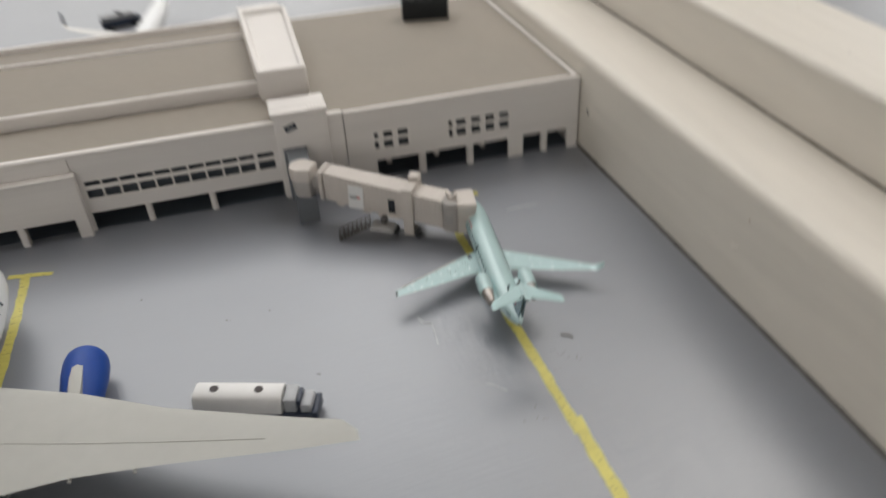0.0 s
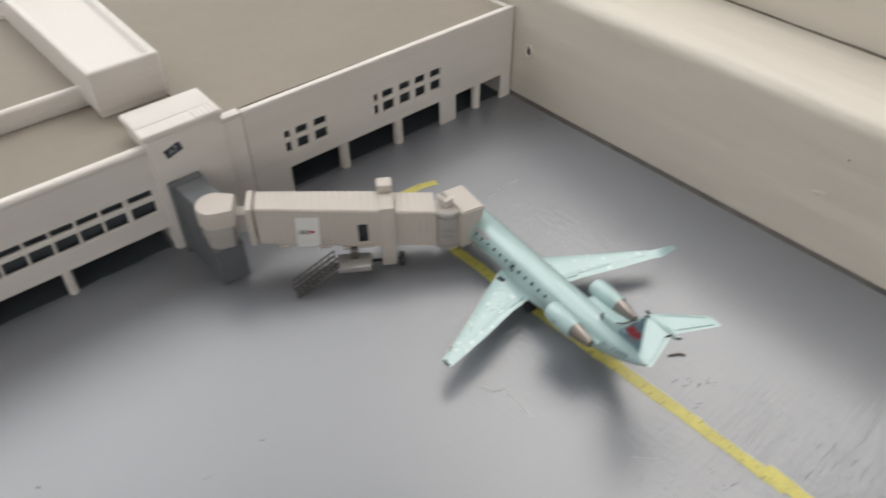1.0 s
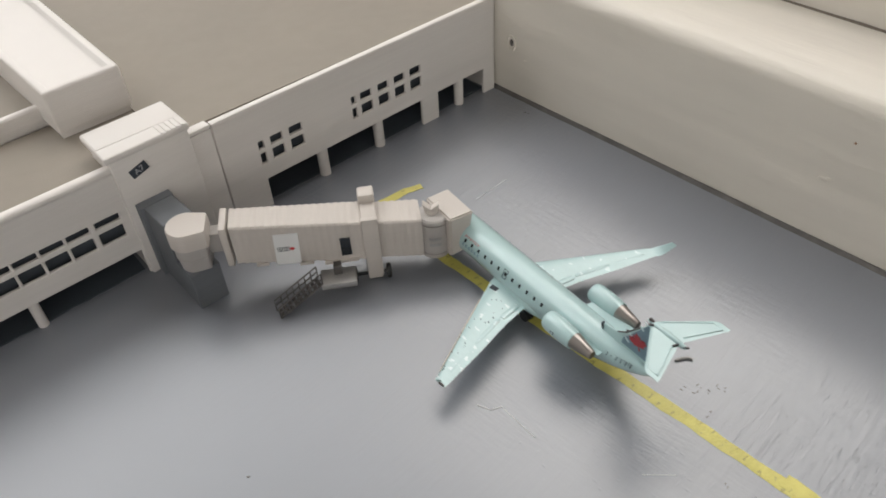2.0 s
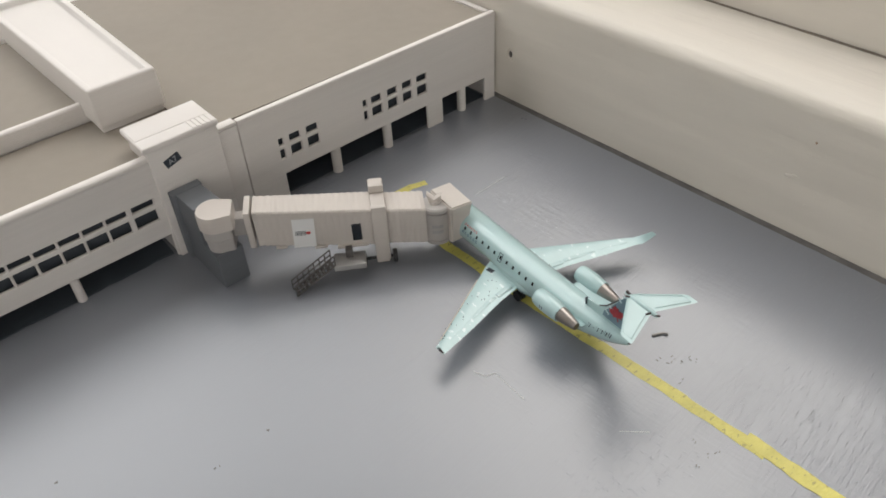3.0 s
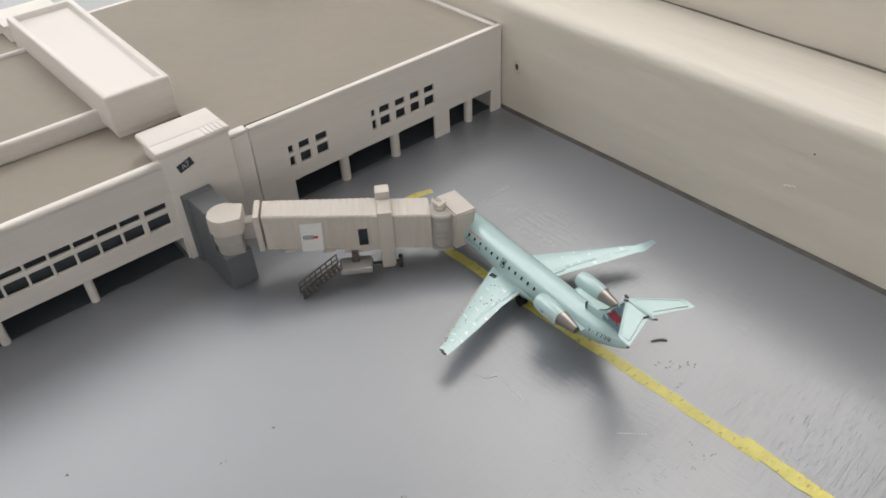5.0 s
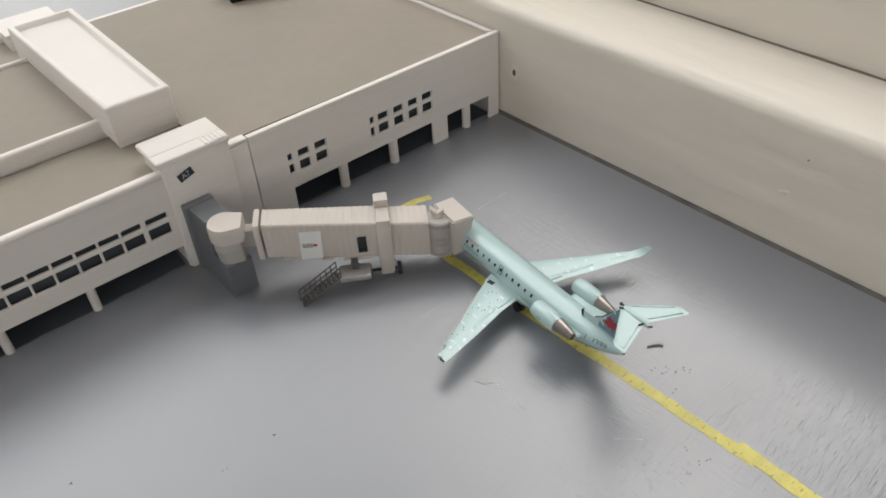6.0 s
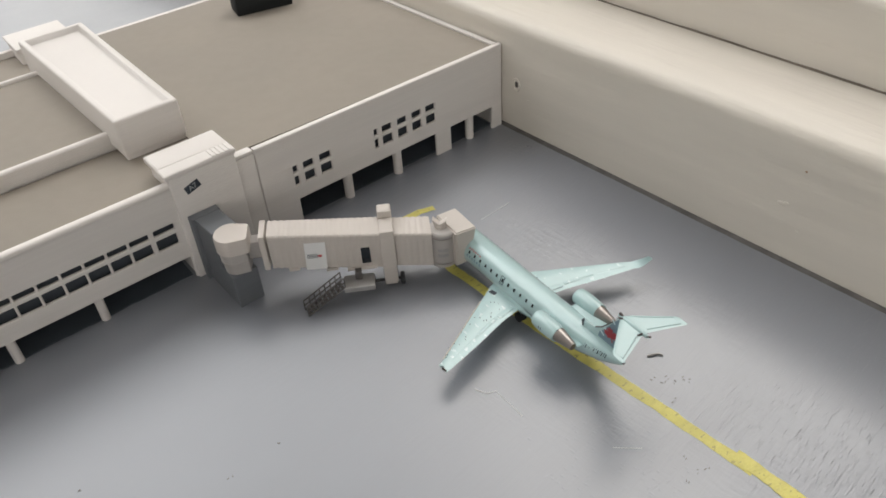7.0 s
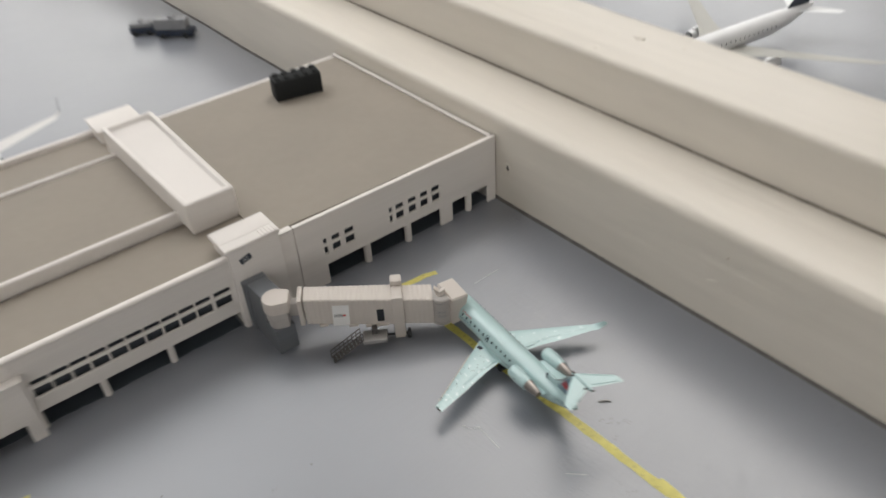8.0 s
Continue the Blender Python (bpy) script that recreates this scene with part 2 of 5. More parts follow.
def prism(bm, outline, z0, z1, r=0.0):
    b = bmesh.new()
    low = [b.verts.new((x, y, z0)) for x, y in outline]
    face = b.faces.new(low)
    up = bmesh.ops.extrude_face_region(b, geom=[face])
    for v in up["geom"]:
        if isinstance(v, bmesh.types.BMVert):
            v.co.z = z1
    bmesh.ops.recalc_face_normals(b, faces=b.faces[:])
    if r:
        bmesh.ops.bevel(b, geom=b.edges[:], offset=r, segments=2, affect="EDGES", profile=0.5)
    add_to(bm, b)
    return bm


def pierced(x0, x1, z0, z1, y0, y1, holes):
    """An upright slab with openings that go right through it."""
    xs = sorted({x0, x1, *(v for h in holes for v in h[:2])})
    zs = sorted({z0, z1, *(v for h in holes for v in h[2:])})

    def solid(i, j):
        if not (0 <= i < len(xs) - 1 and 0 <= j < len(zs) - 1):
            return False
        cx, cz = (xs[i] + xs[i + 1]) / 2, (zs[j] + zs[j + 1]) / 2
        return not any(a < cx < b and c < cz < d for a, b, c, d in holes)

    bm, made = bmesh.new(), {}

    def v(i, j, y):
        if (i, j, y) not in made:
            made[i, j, y] = bm.verts.new((xs[i], y, zs[j]))
        return made[i, j, y]

    for i in range(len(xs) - 1):
        for j in range(len(zs) - 1):
            if not solid(i, j):
                continue
            bm.faces.new((v(i, j, y0), v(i + 1, j, y0), v(i + 1, j + 1, y0), v(i, j + 1, y0)))
            bm.faces.new((v(i, j, y1), v(i, j + 1, y1), v(i + 1, j + 1, y1), v(i + 1, j, y1)))
            for (di, dj), (a, b) in {(-1, 0): ((0, 0), (0, 1)), (1, 0): ((1, 1), (1, 0)), (0, -1): ((1, 0), (0, 0)), (0, 1): ((0, 1), (1, 1))}.items():
                if not solid(i + di, j + dj):
                    bm.faces.new((v(i + a[0], j + a[1], y0), v(i + b[0], j + b[1], y0), v(i + b[0], j + b[1], y1), v(i + a[0], j + a[1], y1)))
    bmesh.ops.recalc_face_normals(bm, faces=bm.faces[:])
    edges = [e for e in bm.edges if len(e.link_faces) == 2 and e.calc_face_angle(0) > 1]
    bmesh.ops.bevel(bm, geom=edges, offset=0.02, segments=1, affect="EDGES")
    return bm


# ---- the added room, unseen: closes the place and bounces light ----
def room():
    s = 175
    bm = boxed(-s, s, -s, s, -5, -3.5)
    tagged(part("floor", bm, BOARDS), "brown wooden floor of the added unseen room", "floor", kind="structure")
    tagged(part("ceiling", boxed(-s, s, -s, s, 105, 108), PLASTER), "added plain white plaster ceiling, unseen, bouncing light", "ceiling", kind="structure")
    # added walls, each with an unseen fill window, built at x = -s and turned into place
    for k, (name, turn, y0, y1, z0, z1, watts, tint) in enumerate(FILL_WINDOWS):
        place = pose(0, 0, 0, 0, 0, turn)
        bm = boxed(-s - 4, -s, -s, y0, -5, 108)
        for a in ((y1, s, -5, 108), (y0, y1, -5, z0), (y0, y1, z1, 108)):
            box(bm, -s - 4, -s, *a)
        tagged(part("wall_" + name, bm, PLASTER), "added plain off-white plaster wall, unseen, with a fill window", "wall", kind="structure").matrix_world = place
        win = thing(f"window_{k + 1}", "added white-framed window, unseen, for fill light", "window", place, kind="structure")
        bm = bmesh.new()
        for a in ((y0, y1, z0, z0 + 3), (y0, y1, z1 - 3, z1), (y0, y0 + 3, z0 + 3, z1 - 3), (y1 - 3, y1, z0 + 3, z1 - 3)):
            box(bm, -s - 3.9, -s - 2.5, *a)
        part("window_frame", bm, LINER, win)
        part("window_sill", boxed(-s, -s + 6, y0 - 3, y1 + 3, z0 - 3, z0 - 0.2, r=0.5), LINER, win)
        tagged(part("backdrop", boxed(-s - 22, -s - 20, y0 - 60, y1 + 60, z0 - 40, z1 + 60), FILL_GLOW), "pale glowing sheet added outside the fill window", "backdrop", kind="structure").matrix_world = place
    for lx, ly, lz, ls, lw, tint in LAMPS:
        lamp = thing("ceiling_light", "unseen square light panel added under the ceiling", "ceiling light", at(lx, ly, 105), "ceiling light panels")
        h = ls / 2
        bm = bmesh.new()
        for a in ((-h - 1, h + 1, -h - 1, -h), (-h - 1, h + 1, h, h + 1), (-h - 1, -h, -h, h), (h, h + 1, -h, h)):
            box(bm, *a, -1.8, 0)
        part("frame", bm, LINER, lamp)
        part("diffuser", boxed(-h, h, -h, h, -1.2, -0.4), DIFFUSER, lamp)


room()


# ---- the board and the painted timber rail ----
def board():
    bm = boxed(-120, 130, -120, 140, -3.5, 0, r=0.3)
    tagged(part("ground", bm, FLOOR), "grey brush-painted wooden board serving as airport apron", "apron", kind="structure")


board()
RAIL = at(0, 0, 0, math.degrees(math.atan(0.036)))


def swept(profile, y0, y1, steps, wobble=0.0, ragged=0.0):
    """A moulding of one profile run along y, a little uneven as painted timber is."""
    bm = bmesh.new()
    rings = []
    for k in range(steps + 1):
        y = y0 + (y1 - y0) * k / steps
        jag = ragged * (noise.noise((y * 1.3, 3.1, 0)) + 0.6 * noise.noise((y * 4.7, 8.2, 0)))
        rings.append([Vector((x + jag + wobble * noise.noise((x * 0.4, y * 0.25, z * 0.4)), y, z + 0.5 * jag)) for x, z in profile])
    return loft(bm, rings)


def rail():
    low = [(0.2, 0.0), (0.2, 0.055), (0.06, 0.075), (0.045, 0.9), (0.05, 1.9), (0.055, 2.6), (0.06, 2.86)]
    low += [(0.36 - 0.30 * math.cos(a), 2.90 + 0.30 * math.sin(a)) for a in [math.pi / 2 * k / 8 for k in range(9)]]
    low += [(0.75, 3.235), (1.3, 3.265), (1.9, 3.29), (2.36, 3.30), (2.41, 3.26), (2.415, 0.0)]
    ob = tagged(part("trim", swept(low, -60, 90, 300, 0.03), CREAM, smooth=50), "cream gloss-painted timber rail with a rounded top edge", "rail", kind="structure")
    ob.matrix_world = RAIL
    # dark strip: shade of the gap under the rail, put into its colour
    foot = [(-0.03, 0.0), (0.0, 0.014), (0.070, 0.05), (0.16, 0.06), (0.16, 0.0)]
    ob = tagged(part("trim", swept(foot, -60, 90, 700, 0.05, 0.012), FOOT_SHADE, smooth=50), "dark strip painting the shade in the gap under the rail", "joint", kind="structure")
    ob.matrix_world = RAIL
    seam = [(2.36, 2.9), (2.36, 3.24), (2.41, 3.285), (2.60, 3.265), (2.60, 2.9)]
    ob = tagged(part("trim", swept(seam, -60, 90, 700, 0.05, 0.022), SEAM_BROWN, smooth=50), "dark brown strip in the joint between the rails", "joint", kind="structure")
    ob.matrix_world = RAIL
    up = [(2.53, 0.0), (2.53, 4.88)]
    up += [(2.53 + 0.20 * (1 - math.cos(a)), 4.88 + 0.20 * math.sin(a)) for a in [math.pi / 2 * k / 8 for k in range(1, 9)]]
    up += [(5.4, 5.08), (5.65, 5.0), (5.75, 4.8), (5.75, 0.0)]
    ob = tagged(part("trim", swept(up, -60, 90, 300, 0.04), CREAM, smooth=50), "taller cream gloss-painted timber rail behind the low one", "rail", kind="structure")
    ob.matrix_world = RAIL


rail()


# ---- yellow lines ----
def stripe(pts, width, lift=0.0, name="road_marking", label="hand-painted yellow guide line on the grey board"):
    """A hand-painted band along a line, with uneven edges, one coat thick."""
    bm = bmesh.new()
    line = []
    for (x0, y0), (x1, y1) in zip(pts, pts[1:]):
        n = max(2, int(math.hypot(x1 - x0, y1 - y0) / 0.12))
        line += [(x0 + (x1 - x0) * k / n, y0 + (y1 - y0) * k / n) for k in range(n)]
    line.append(pts[-1])
    rings = []
    for k, (x, y) in enumerate(line):
        a, b = Vector(line[max(k - 1, 0)]), Vector(line[min(k + 1, len(line) - 1)])
        d = (b - a).normalized()
        s = Vector((-d.y, d.x))
        l = width / 2 + 0.03 * noise.noise((x * 2.1, y * 2.1, 0.3)) + 0.022 * noise.noise((x * 9, y * 9, 4.3))
        r = width / 2 + 0.03 * noise.noise((x * 2.1, y * 2.1, 7.7)) + 0.022 * noise.noise((x * 9, y * 9, 9.3))
        p = Vector((x, y))
        q0, q1 = p + s * l, p - s * r
        rings.append([Vector((q0.x, q0.y, -0.02)), Vector((q0.x, q0.y, 0.006 + lift)), Vector((q1.x, q1.y, 0.006 + lift)), Vector((q1.x, q1.y, -0.02))])
    loft(bm, rings)
    return tagged(part(name, bm, YELLOW), label, "line marking", kind="structure")


stripe([(-5.19, -3.6), (-5.19, -4.3), (-5.17, -5.1), (-5.09, -6.6), (-5.00, -8.1), (-4.97, -8.9), (-4.93, -9.6), (-4.90, -10.3), (-4.88, -11.0), (-4.86, -11.5)], 0.24)
stripe([(-4.80, -11.08), (-4.80, -11.6), (-4.79, -12.2), (-4.77, -13.0), (-4.76, -14.5), (-4.74, -18), (-4.7, -30)], 0.26, 0.005)
stripe([(-5.9, -1.55), (-4.85, -1.66), (-4.39, -1.71), (-4.03, -1.81)], 0.19, label="short yellow stop bar painted across the apron")
stripe([(-17.02, -1.85), (-16.98, -3.6), (-17.0, -6.0), (-17.0, -14), (-17.0, -30)], 0.24)
stripe([(-17.5, -1.72), (-17.0, -1.78), (-16.32, -1.93)], 0.17, label="short yellow stop bar painted across the apron")


# ---- terminal ----
def column(parent, x, y, z1, w):
    bm = bmesh.new()
    cyl(bm, (x, y, 0), (x, y, z1 + 0.03), w / 2, n=16)
    part("column", bm, WHITE, parent)


def right_section():
    t = thing("terminal_wing", "white printed model terminal wing with grey-brown flat roof", "model building", at(0, 0))
    x0, x1 = -7.62, 0.0
    holes = []
    for a, b in ((-6.76, -6.63), (-6.47, -6.18), (-6.01, -5.69), (-4.38, -4.26), (-4.13, -3.82), (-3.64, -3.34), (-3.17, -2.87), (-2.71, -2.39)):
        holes += [(a, b, 1.09, 1.34), (a, b, 1.45, 1.635)]
    for a, b in ((-6.73, -2.42), (-1.90, -0.38)):
        holes.append((a, b, -0.1, 0.69))
    part("wall", pierced(x0, x1, 0, 2.42, 0, 0.09, holes), WHITE, t)
    part("parapet", boxed(x0, x1, -0.015, 0.14, 2.38, 2.5, r=0.03), WHITE, t)
    part("wall", prism(bmesh.new(), [(-0.02, 0.22), (-0.17, 0.22), (-0.50, 9.4), (-0.36, 9.4)], 0, 2.455), WHITE, t)
    part("wall", boxed(-8.3, -0.37, 9.2, 9.4, 0, 2.40, r=0.02), WHITE, t)
    part("roof", prism(bmesh.new(), [(-8.42, 0.34), (-7.6, 0.32), (-3.4, 0.27), (-1.6, 0.20), (-0.17, 0.15), (-0.5, 9.2), (-8.42, 9.2)], 2.25, 2.41), ROOF, t, "grey-brown flat roof board")
    # backing panels and floor sheet are coloured dark to stand for interior shade
    part("window_backing", boxed(x0 + 0.1, x1 - 0.3, 0.17, 0.21, 0.72, 2.2), RECESS_SHADE, t)
    part("undercroft_wall", boxed(x0, -0.4, 1.9, 2.0, 0, 2.2), RECESS_SHADE, t)
    part("shade_sheet", boxed(-6.7, -0.25, 0.2, 1.9, 0, 0.015), SHADE_GREY, t, "dark grey sheet painting the shade under the wing")
    part("undercroft_soffit", boxed(-6.73, -0.4, 0.22, 1.9, 0.7, 0.74), RECESS_SHADE, t)
    for x, w in ((-5.27, 0.25), (-3.69, 0.25), (-1.15, 0.24)):
        column(t, x, 0.12, 0.69, w)
    for x in (-6.2, -4.6, -3.0):
        column(t, x, 1.0, 0.69, 0.2)
    # the narrow filler panel by the gate tower
    part("filler_panel", boxed(-8.14, -7.645, -0.02, 0.22, 0, 2.42, r=0.02), WHITE, t)
    part("parapet", boxed(-8.14, -7.645, -0.03, 0.2, 2.43, 2.52, r=0.03), WHITE, t)
    return t


right_section()


def left_section():
    t = thing("terminal_pier", "long white printed model concourse with stepped grey-brown roofs", "model building", at(0, 0))
    x0, x1, y = -30.0, -9.56, -0.06
    holes = []
    edges = [(-10.31, -9.83)] + [(-10.85 - 0.485 * k, -10.42 - 0.485 * k) for k in range(10)]
    for a, b in edges:
        holes += [(a, b, 1.07, 1.355), (a, b, 1.475, 1.625)]
    holes.append((-15.28, -9.7, -0.1, 0.6))
    part("wall", pierced(-15.44, x1, 0, 2.48, y, y + 0.09, holes), WHITE, t)
    part("parapet", boxed(x0, x1, y - 0.02, y + 0.2, 2.40, 2.565, r=0.075, seg=4), WHITE, t)
    # interior shade again put into the colour of the backing panels
    part("window_backing", boxed(-15.4, -9.7, 0.11, 0.15, 0.66, 2.2), RECESS_SHADE, t)
    part("undercroft_wall", boxed(x0, -8.4, 2.1, 2.2, 0, 2.2), RECESS_SHADE, t)
    # dark sheet for the shaded floor, with a ragged paint edge
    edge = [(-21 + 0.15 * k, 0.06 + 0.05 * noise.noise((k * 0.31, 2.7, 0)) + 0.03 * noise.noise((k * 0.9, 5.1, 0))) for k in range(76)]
    part("shade_sheet", prism(bmesh.new(), edge + [(-9.7, 2.1), (-21, 2.1)], 0, 0.015), SHADE_GREY, t, "dark grey sheet for shade, with a ragged paint edge, under the concourse")
    part("undercroft_soffit", boxed(-15.4, -9.6, 0.16, 2.1, 0.62, 0.66), RECESS_SHADE, t)
    for k in range(2):
        column(t, -11.84 - 1.86 * k, y + 0.11, 0.6, 0.2)
    for k in range(4):
        column(t, -10.4 - 1.6 * k, 1.1, 0.62, 0.2)
    # the solid bay that stands proud beyond the windows
    holes = [(-17.1, -15.72, -0.1, 0.62), (-18.9, -17.3, -0.1, 0.62), (-20.7, -19.1, -0.1, 0.62)]
    part("bay_wall", pierced(-30, -15.36, 0, 1.95, -0.32, y - 0.004, holes), WHITE, t, "blank white bay standing proud of the window wall")
    part("bay_cap", boxed(-30, -15.33, -0.35, y - 0.004, 1.93, 2.02, r=0.03), WHITE, t)
    part("wall", boxed(-30, -15.45, y, y + 0.2, 0.62, 2.48), WHITE, t)
    for k in range(3):
        column(t, -17.2 - 1.8 * k, -0.15, 0.62, 0.2)
    part("roof", boxed(x0, -8.43, 0.15, 2.525, 2.24, 2.36), ROOF, t, "grey-brown lower roof board")
    # raised middle tier
    part("tier_wall", boxed(x0, -9.75, 2.57, 2.76, 2.3, 2.79, r=0.07, seg=4), WHITE, t)
    part("tier_wall", boxed(x0, -9.75, 7.12, 7.27, 2.3, 2.79, r=0.06, seg=4), WHITE, t)
    part("roof", boxed(x0, -9.3, 2.74, 7.14, 2.55, 2.70), ROOF, t, "grey-brown raised roof board")
    part("roof", boxed(x0, -8.43, 7.2, 9.8, 2.24, 2.36), ROOF, t, "grey-brown lower roof board")
    part("parapet", boxed(x0, -9.0, 9.72, 9.9, 0.6, 2.54, r=0.03), WHITE, t)


left_section()


def roof_trough():
    t = thing("roof_duct", "long white printed trough with a shallow recessed top on the roof", "roof unit", at(0, 0, 2.36))
    x0, x1, y0, y1, z = -9.88, -8.37, 1.80, 8.0, 1.03
    bm = boxed(x0, x1, y0, y1, 0.11, z, r=0.06, seg=4)
    for v in bm.verts:
        if v.co.x < (x0 + x1) / 2:
            v.co.x -= 0.22 * (v.co.y - y0) / (y1 - y0)
    bm.normal_update()
    top = max(bm.faces, key=lambda f: f.calc_center_median().z * 100 + f.calc_area())
    bmesh.ops.inset_region(bm, faces=[top], thickness=0.075, use_boundary=True, use_even_offset=True)
    bmesh.ops.inset_region(bm, faces=[top], thickness=0.02, use_boundary=True, use_even_offset=True)
    for v in top.verts:
        v.co.z -= 0.02
    bmesh.ops.inset_region(bm, faces=[top], thickness=0.035, use_boundary=True, use_even_offset=True)
    for v in top.verts:
        v.co.z -= 0.12
    bmesh.ops.inset_region(bm, faces=[top], thickness=0.05, use_boundary=True, use_even_offset=True)
    for v in top.verts:
        v.co.z -= 0.015
    part("tray", bm, WHITE, t, smooth=75)
    part("plinth", boxed(x0 + 0.05, x1 - 0.05, y0 + 0.05, y1 - 0.05, 0.0, 0.13), WHITE, t)
    b = thing("gate_tower", "white printed square gate tower at the rear edge of the roof", "model tower", at(0, 0))
    part("body", boxed(-10.05, -8.55, 8.9, 10.1, 0.0, 2.75, r=0.03), WHITE, b)
    part("roof", boxed(-10.1, -8.5, 8.85, 10.2, 2.72, 2.84, r=0.03), WHITE, b)


roof_trough()


def gate_tower():
    t = thing("gate_tower", "white printed square gate tower with a black gate sign", "model tower", at(0, 0))
    part("body", boxed(-9.67, -8.12, -0.15, 0.86, 0, 2.74, r=0.03), WHITE, t)
    bm = boxed(-9.75, -8.08, -0.18, 0.92, 2.70, 2.84, r=0.04, seg=3)
    part("roof", bm, WHITE, t)
    bm = bmesh.new()
    for k in range(5):
        box(bm, -8.62 + 0.1 * k, -8.565 + 0.1 * k, -0.16, 0.18, 2.83, 2.855, r=0.008)
    part("roof_rib", bm, WHITE, t)
    part("roof_step", boxed(-9.72, -8.11, 0.19, 0.89, 2.82, 2.852, r=0.012), WHITE, t)
    sign = part("sign", boxed(-0.178, 0.178, -0.168, -0.14, -0.095, 0.095, m=pose(-9.217, 0, 2.352, 0, -18, 0)), INK, t, "small black gate sign with pale lettering")
    cu = bpy.data.curves.new("lettering", "FONT")
    cu.body, cu.size, cu.align_x, cu.align_y, cu.extrude = "A7", 0.17 * U, "CENTER", "CENTER", 0.004 * U
    tmp = bpy.data.objects.new("lettering", cu)
    scene.collection.objects.link(tmp)
    me = bpy.data.meshes.new_from_object(tmp.evaluated_get(bpy.context.evaluated_depsgraph_get()))
    bpy.data.objects.remove(tmp)
    me.materials.clear()
    me.materials.append(PALE_PLASTIC)
    ob = new("lettering", me)
    ob.parent = sign
    ob.matrix_basis = pose(-9.217 * U, -0.170 * U, 2.352 * U, 0, -18, 0) @ pose(0, 0, 0, 90, 0, 0)


gate_tower()


def gate_corridor():
    t = thing("gate_corridor", "dark grey printed gate corridor block against the white tower", "model corridor", at(0, 0))
    bm = bmesh.new()
    box(bm, -9.53, -8.84, -0.36, -0.155, 0, 1.70, r=0.02)
    part("flange", bm, GREY, t)
    # body with a sloping top
    b = bmesh.new()
    side = [(-0.36, 0.0), (-1.74, 0.0), (-1.74, 0.86), (-1.2, 0.86), (-1.2, 1.76), (-0.36, 1.69)]
    left = [b.verts.new((-9.45, y, z)) for y, z in side]
    right = [b.verts.new((-8.86, y, z)) for y, z in side]
    b.faces.new(left)
    b.faces.new(right[::-1])
    for k in range(len(side)):
        j = (k + 1) % len(side)
        b.faces.new((left[k], left[j], right[j], right[k]))
    bmesh.ops.recalc_face_normals(b, faces=b.faces[:])
    bmesh.ops.bevel(b, geom=b.edges[:], offset=0.015, segments=1, affect="EDGES")
    part("body", b, GREY, t)


gate_corridor()

# ---- jet bridge ----
BRIDGE_TURN = -33.0


